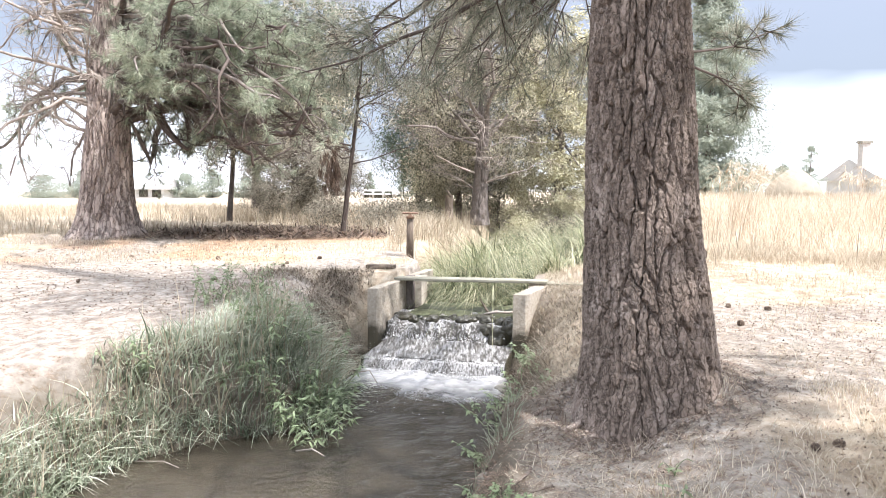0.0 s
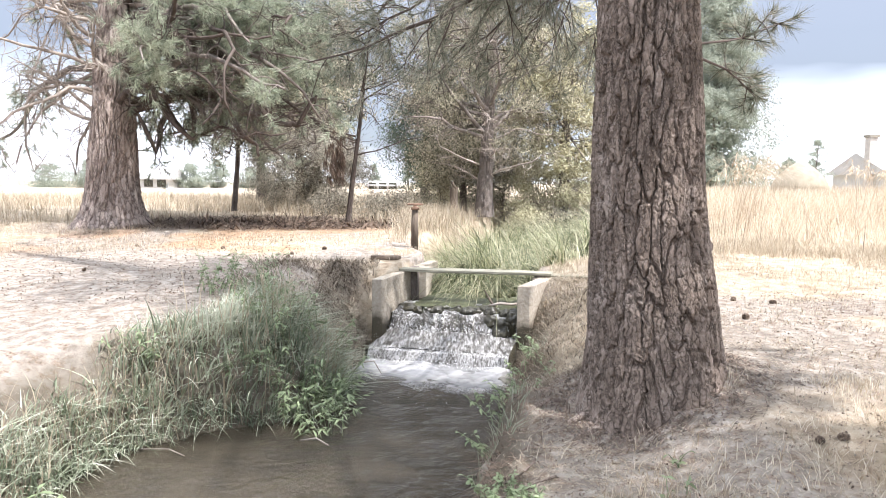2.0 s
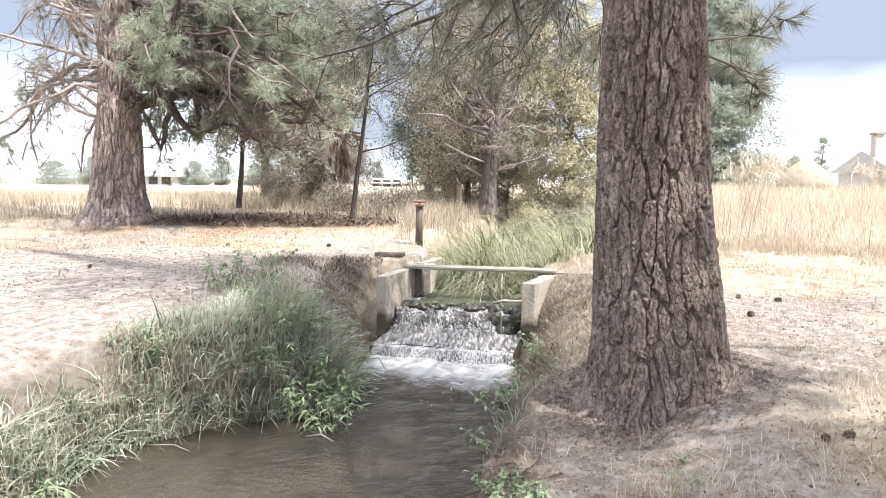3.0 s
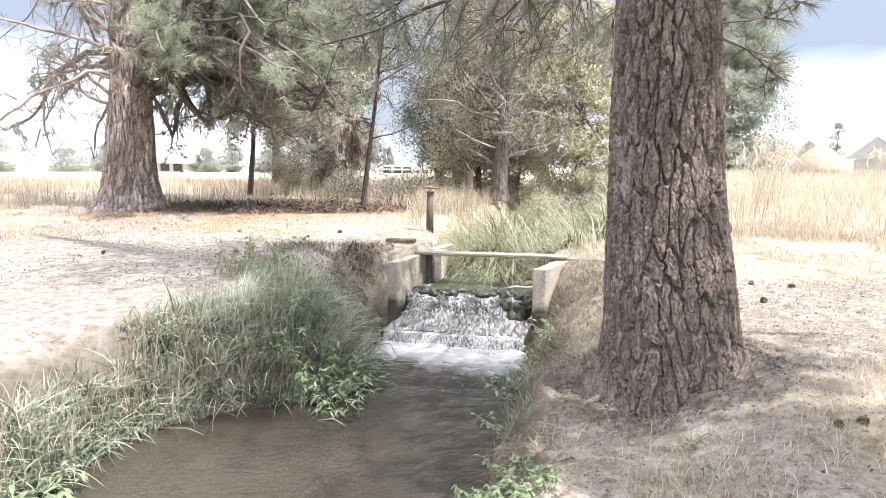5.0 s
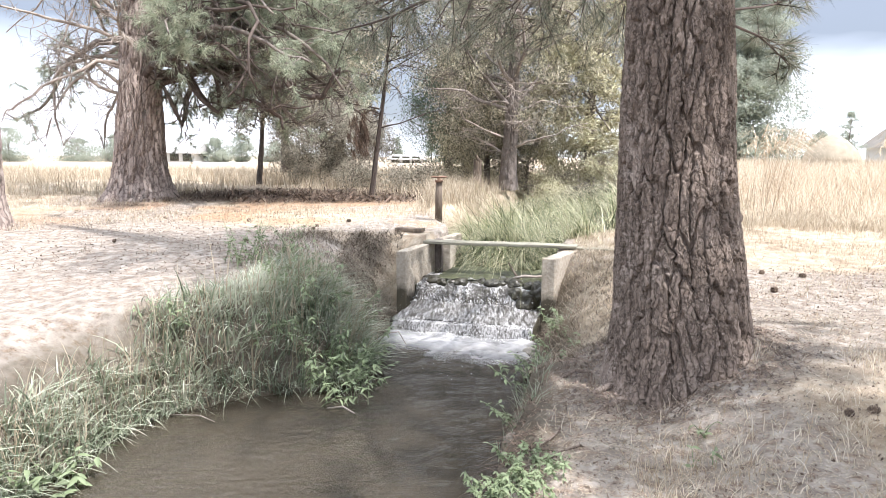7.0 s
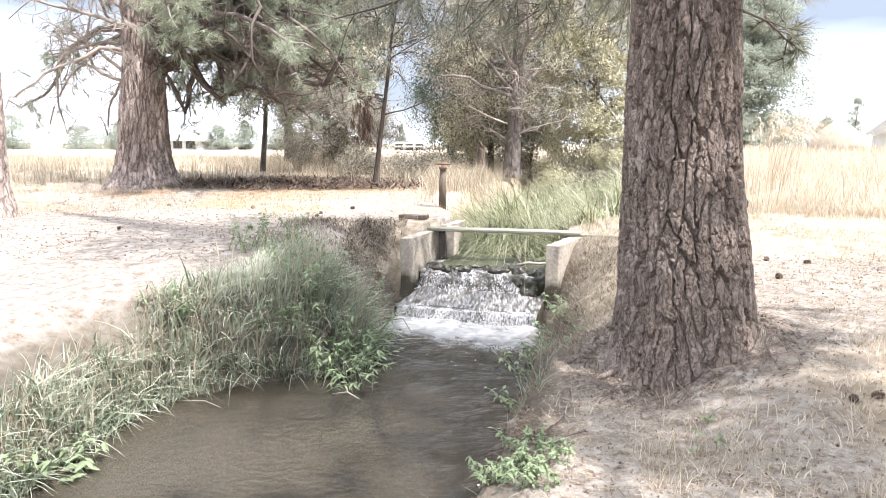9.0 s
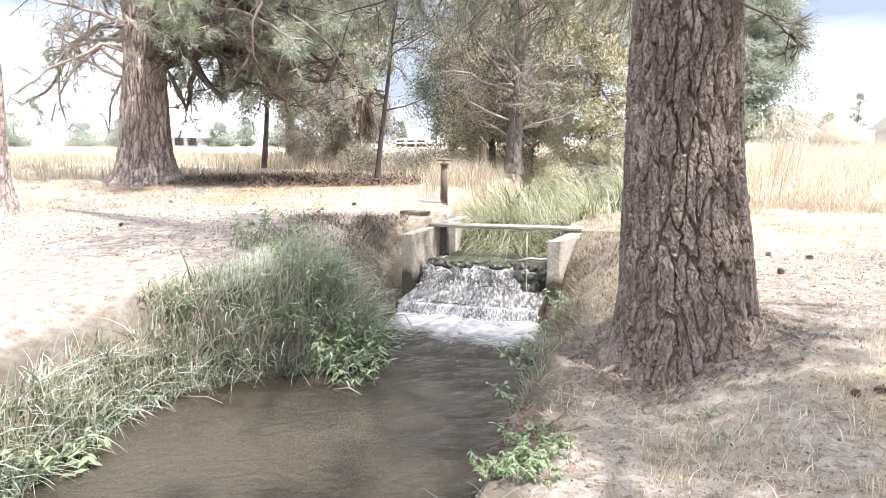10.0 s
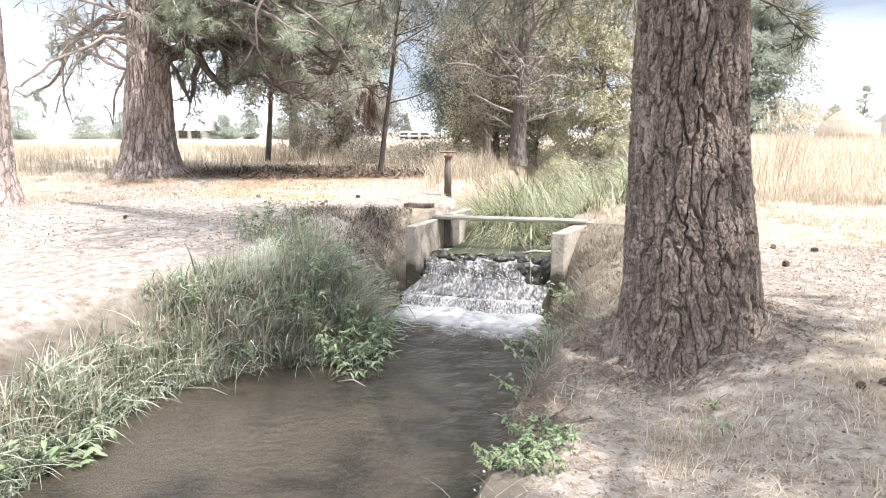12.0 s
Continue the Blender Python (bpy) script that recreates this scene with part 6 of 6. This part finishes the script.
for k, (x, y) in enumerate(((0.19, 3.36), (0.27, 3.5), (0.12, 3.24), (0.32, 3.34), (0.25, 3.2), (0.38, 3.44), (0.21, 3.28), (0.36, 3.2), (0.15, 3.1), (0.28, 3.06))):
    weed((x, y, max(0.02, float(height(x, y)))), "small green weed with white flowers at the waterline", 9, 0.16, LEAF_TINY, 17, 0.17, 230 + k, lean=(-0.1, -0.1))
for k, (x, y) in enumerate(((-2.52, 3.78), (-2.75, 3.6), (-2.6, 3.95))):
    weed((x, y, max(0.02, float(height(x, y)))), "broad-leaved yellow-green weed at the water's edge", 4, 0.26, LEAF_BROAD, 7, 0.25, 260 + k, lean=(0.5, -0.1))
for k, (x, y) in enumerate(((0.34, 4.75), (0.44, 5.0), (0.52, 5.5), (0.62, 6.1))):
    weed((x, y, max(0.0, float(height(x, y)))), "thin grey-green weed leaning over the water", 4, 0.3, LEAF_SMALL, 10, 0.2, 240 + k, lean=(-0.5, -0.1))
for k, (x, y) in enumerate(((0.66, 5.35), (0.75, 5.8), (0.72, 6.25), (0.84, 6.6), (0.95, 6.95), (0.88, 6.2))):
    weed((x, y, max(0.0, float(height(x, y)))), "dull green weed in brown grass on the bank", 6, 0.26, LEAF_SMALL, 12, 0.3, 270 + k, lean=(-0.3, -0.1))
for k, (x, y) in enumerate(((1.15, 3.35), (1.3, 3.6))):
    weed((x, y, float(height(x, y))), "small green weed on bare dirt", 2, 0.2, LEAF_SMALL, 7, 0.1, 250 + k)

flower = Geo()
for k in range(6):
    a = k * math.pi / 3
    flower.add([(0, 0, 0), (0.006 * math.cos(a - 0.5), 0.006 * math.sin(a - 0.5), 0.003), (0.009 * math.cos(a), 0.009 * math.sin(a), 0.001), (0.006 * math.cos(a + 0.5), 0.006 * math.sin(a + 0.5), 0.003)], quads=[(0, 1, 2, 3)])
FLOWER = flower.mesh("white_flower", M_PETAL)
flowers = thing("flower_cluster", (0.0, 3.36, 0.15), "tiny white flowers over the water's edge", "flower")
frng = np.random.default_rng(5)
for k in range(22):
    p = frng.normal(0, 1, 3) * np.array([0.05, 0.10, 0.03]) + np.array([0.06, 0, -0.02])
    g = Geo()
    tube(g, [(0.12, 0.02, -0.16), p * 0.6 + [0.03, 0, -0.05], p], [0.0012, 0.001, 0.0008], 4, cap=False)
    st = part("stalk", g, M_WEED, flowers)
    ob = new("white_flower", FLOWER)
    ob.parent = flowers
    ob.location = p
    ob.rotation_euler = (frng.normal(0, 0.5) + 0.5, frng.normal(0, 0.5), frng.uniform(0, 6))


def rock(name, place, size, label, seed, material=None, category="stone", group=""):
    bm = bmesh.new()
    bmesh.ops.create_icosphere(bm, subdivisions=4, radius=1)
    for v in bm.verts:
        n = v.co.normalized()
        v.co *= 1 + 0.28 * noise.noise(n * 1.4 + Vector((seed, 0, 0))) + 0.1 * noise.noise(n * 4 + Vector((0, seed, 0))) + 0.03 * noise.noise(n * 12)
        v.co = Vector((v.co.x * size[0], v.co.y * size[1], v.co.z * size[2]))
    me = bpy.data.meshes.new(name)
    bm.to_mesh(me)
    bm.free()
    for p in me.polygons:
        p.use_smooth = True
    me.materials.append(material or M_STONE)
    ob = new(name, me)
    ob.matrix_world = pose(*place, 0, 0, seed * 37)
    return tagged(ob, label, category, group)


rock("stone", (0.30, 4.47, 0.07), (0.055, 0.08, 0.06), "pale stone at the waterline", 1, group="stones at the waterline")
rock("stone", (0.28, 4.24, 0.05), (0.06, 0.07, 0.05), "pale stone at the waterline", 2, group="stones at the waterline")
rock("stone", (0.36, 4.05, 0.12), (0.14, 0.1, 0.06), "flat grey-green stone set in the bank", 3, group="stones at the waterline")
rock("stone", (0.62, 6.75, 0.04), (0.09, 0.07, 0.05), "grey stone below the wing wall", 4, group="stones at the waterline")
# mossy stones along the upper sill
srng = np.random.default_rng(77)
for k in range(19):
    u = -0.74 + 1.5 * k / 18 + srng.normal(0, 0.02)
    w = srng.uniform(0.035, 0.12)
    p = weir_point(u, 0.42 + srng.normal(0, 0.05), UPPER - 0.02)
    rock("sill_stone", p, (w, w * 0.9, min(0.07, w * srng.uniform(0.5, 0.95))), "dark mossy stone on the upper sill", 20 + k, M_WETSTONE, "stone", "stones on the sill")
for k, (u, ss, z, w) in enumerate(((0.62, 0.2, 0.28, 0.15), (0.46, 0.27, 0.36, 0.10), (0.72, 0.24, 0.4, 0.1), (0.1, 0.28, 0.34, 0.07))):
    rock("sill_stone", weir_point(u, ss, z), (w, w * 0.85, w * 0.95), "dark wet boulder in the upper fall", 40 + k, M_WETSTONE, "stone", "stones on the sill")
moss = Geo()
U, S = np.meshgrid(np.linspace(-0.62, 0.86, 50), np.linspace(0.44, 1.35, 30))
moss.add(weir_point(U, S, UPPER - 0.03 + 0.085 * fbm(U, S, 4.0, 97) + 0.03 * fbm(U, S, 22, 98, 2)), quads=grid_faces(50, 30))
tagged(part("moss_mat", moss, M_MOSS), "flat green moss and silt behind the sill", "moss", kind="stuff")


def stick(name, pts, radii, label, material=None):
    g = Geo()
    tube(g, pts, radii, 7)
    ob = part(name, g, material or M_DEADWOOD)
    return tagged(ob, label, "stick")


W = lambda u, s, z: weir_point(u, s, z)
stick("driftwood_stick", [W(0.38, 0.50, 0.52), W(0.52, 0.55, 0.545), W(0.66, 0.58, 0.535), W(0.80, 0.66, 0.55)], [0.012, 0.02, 0.018, 0.014], "pale driftwood stick caught on the sill")
stick("driftwood_stick", [W(0.44, 0.56, 0.5), W(0.36, 0.62, 0.60), W(0.29, 0.7, 0.68)], [0.016, 0.014, 0.008], "dark broken stick standing at the sill", M_OLDPOST)
stick("driftwood_stick", [(-0.98, 6.9, 0.08), (-0.86, 6.75, 0.22), (-0.74, 6.7, 0.25), (-0.66, 6.68, 0.12)], [0.008, 0.008, 0.006, 0.004], "bare curved twig over the water")
stick("driftwood_stick", [(-1.15, 5.15, 0.02), (-1.0, 5.02, 0.09), (-0.9, 4.98, 0.05)], [0.007, 0.006, 0.004], "pale dead stem touching the water")
stick("driftwood_stick", [(-2.35, 4.95, 0.02), (-2.1, 4.93, 0.03), (-1.95, 4.85, 0.012)], [0.005, 0.004, 0.003], "pale dead stem lying on the water")


def root(pts, r, parent):
    g = Geo()
    pts = [np.array([x, y, float(height(x, y)) + dz]) for x, y, dz in pts]
    fine = [pts[0]]
    for a, b in zip(pts, pts[1:]):
        for t in (0.34, 0.67, 1.0):
            q = a + (b - a) * t
            fine.append(q + np.array([noise.noise(Vector(q) * 5), noise.noise(Vector(q) * 5 + Vector((3, 0, 0))), 0.4 * noise.noise(Vector(q) * 7)]) * 0.03)
    tube(g, fine, np.linspace(r, r * 0.3, len(fine)), 9)
    part("root", g, M_BARK, parent)


root([(1.0, 4.6, 0.03), (0.8, 4.5, -0.01), (0.55, 4.35, -0.03)], 0.028, pine)
root([(1.0, 4.95, 0.03), (0.82, 5.1, -0.01), (0.66, 5.3, -0.03)], 0.028, pine)
for k, pts in enumerate((((0.52, 3.85, 0.0), (0.42, 3.7, 0.02), (0.3, 3.55, -0.02)), ((0.6, 3.6, 0.01), (0.48, 3.5, 0.03), (0.36, 3.4, 0.0)), ((0.7, 4.1, 0.0), (0.5, 4.0, 0.02), (0.36, 3.9, 0.0)))):
    root(pts, 0.008, pine)
rrng = np.random.default_rng(88)
for k in range(8):
    a = radians(176 + 13 * k + rrng.normal(0, 4))
    reach = rrng.uniform(0.45, 0.8)
    pts = []
    for i in range(5):
        b = a + rrng.normal(0, 0.06) * i
        d = 0.36 + reach * i / 4
        pts.append((1.47 + d * math.cos(b), 4.74 + d * math.sin(b), 0.004 - 0.008 * i))
    root(pts, rrng.uniform(0.02, 0.032), pine)
# a burl and the broken branch stubs on the trunk
for a, z, s in ((262, 2.19, 0.03), (281, 2.62, 0.022), (284, 1.72, 0.03), (352, 1.62, 0.05)):
    c, r = at_height(ST, z)
    ob = rock("branch_scar", c + (r - 0.028) * np.array([math.cos(radians(a)), math.sin(radians(a)), 0]), (s, s, s * 1.1), "knot on the bark", int(a + z * 10), M_BARK)
    for key in ("label", "category", "group"):
        if key in ob:
            del ob[key]
    ob.parent = pine


def cone_mesh():
    geo = Geo()
    for k in range(84):
        t = k / 84
        a = k * 2.39996
        z = -0.05 + 0.1 * t
        r = 0.036 * math.sin(math.pi * (0.12 + 0.8 * t)) ** 0.7
        o = np.array([math.cos(a), math.sin(a), 0])
        s = np.array([-math.sin(a), math.cos(a), 0])
        up = np.array([0, 0, 1.0])
        base, tip = o * r * 0.3 + up * z, o * r * 1.15 + up * (z + 0.012)
        w = 0.011
        geo.add([base - s * w * 0.5, base + s * w * 0.5, tip + s * w, tip - s * w, tip - up * 0.006 + o * 0.004], tris=[(2, 4, 3), (1, 4, 2), (0, 3, 4), (0, 4, 1)], quads=[(0, 1, 2, 3)])
    return geo.mesh("pine_cone", M_CONE)


CONE = cone_mesh()
cones = [(2.05, 3.62), (2.2, 3.66), (3.14, 7.37), (3.5, 7.2), (2.9, 6.5), (-2.83, 8.35), (-2.24, 9.42), (-2.28, 9.85), (-3.4, 10.2), (-1.9, 10.4), (-4.4, 8.1), (-4.9, 10.6)]
for k, (x, y) in enumerate(cones):
    ob = new("pine_cone", CONE)
    ob.matrix_world = pose(x, y, float(height(x, y)) + 0.018, 80 + 17 * math.sin(k * 3), 25 * math.cos(k * 2), k * 77) @ Matrix.Scale(0.54 + 0.06 * (k % 5), 4)
    tagged(ob, "open brown pine cone lying on the ground", "pine cone", "pine cones")


# boards by the gate stand
def board(place, size, turn, label):
    g = Geo()
    box(g, (0, 0, 0), size, wear=0.008)
    ob = part("timber_board", g, M_OLDPOST)
    ob.matrix_world = pose(*place, 0, 0, turn)
    tagged(ob, label, "board")


board((-0.86, 9.35, float(height(-0.86, 9.35)) + 0.03), (0.4, 0.14, 0.05), -14, "dark old timber block lying beside the weir wall")

# the hay stack in the field
hay = Geo()
th, tz = np.linspace(0, 2 * np.pi, 48, endpoint=False), np.linspace(0, 1, 22)
TT, HH = np.meshgrid(th, tz)
rad = 1.62 * np.where(HH < 0.3, 1 - 0.2 * HH, 0.94 * (1 - np.maximum(0, (HH - 0.3) / 0.7) ** 1.5) ** 0.75 + 0.02) * (1 + 0.05 * (vnoise(np.cos(TT) * 3 + 4, HH * 6 + np.sin(TT) * 3, 1, 5) - 0.5))
hay.add(np.stack([20.9 + rad * np.cos(TT), 40.5 + rad * np.sin(TT), 1.2 + 2.25 * HH], -1), quads=grid_faces(48, 22, wrap=True))
tagged(part("haystack", hay, M_HAY), "pale tan domed haystack in the dry field", "haystack")


# clods, chips and pebbles on the bare ground
def rubble(n, x0, x1, y0, y1, keep, size, label, material, seed):
    rng = np.random.default_rng(seed)
    x, y, z = scatter(n, x0, x1, y0, y1, keep)
    n = len(x)
    base = np.array([(1, 0, 0), (-1, 0, 0), (0, 1, 0), (0, -1, 0), (0, 0, 0.8), (0, 0, -0.6)], float)
    v = base[None] * rng.uniform(0.5, 1.3, (n, 6, 1)) * (size * rng.uniform(0.4, 1.4, n))[:, None, None]
    a = rng.uniform(0, 2 * np.pi, n)
    ca, sa = np.cos(a)[:, None], np.sin(a)[:, None]
    v = np.stack([v[..., 0] * ca - v[..., 1] * sa * 0.7, v[..., 0] * sa + v[..., 1] * ca * 0.7, v[..., 2]], -1)
    v += np.stack([x, y, z + 0.003], -1)[:, None]
    f = np.array([(0, 2, 4), (2, 1, 4), (1, 3, 4), (3, 0, 4), (2, 0, 5), (1, 2, 5), (3, 1, 5), (0, 3, 5)])
    geo = Geo()
    geo.add(v.reshape(-1, 3), (np.arange(n)[:, None, None] * 6 + f).reshape(-1, 3))
    ob = part("rubble", geo, material, shade=False)
    tagged(ob, label, "rubble", kind="stuff")


rubble(5000, 0.2, 5.0, 2.2, 8.0, near_right, 0.009, "small clods and bark chips on the dirt", M_DUFF, 301)
rubble(4000, 0.2, 5.0, 2.2, 8.0, near_right, 0.008, "small pale clods on the dirt", M_STONE, 302)
rubble(4000, -7.0, -1.0, 6.5, 13.0, lambda x, y: smooth(0.5, 1.2, left_edge(y) - x), 0.012, "bark chips and clods across the clearing", M_DUFF, 303)
litter("pine_litter", "bark flakes and needles heaped round the trunk", M_DUFF, scatter(9000, 0.5, 2.6, 3.6, 5.8, lambda x, y: np.exp(-((np.hypot(x - 1.45, y - 4.75) - 0.6) / 0.22) ** 2)), 0.07, 0.007)
rubble(2600, 0.5, 2.6, 3.6, 5.8, lambda x, y: np.exp(-((np.hypot(x - 1.45, y - 4.75) - 0.58) / 0.18) ** 2), 0.018, "fallen bark flakes round the trunk", M_LIMB, 304)
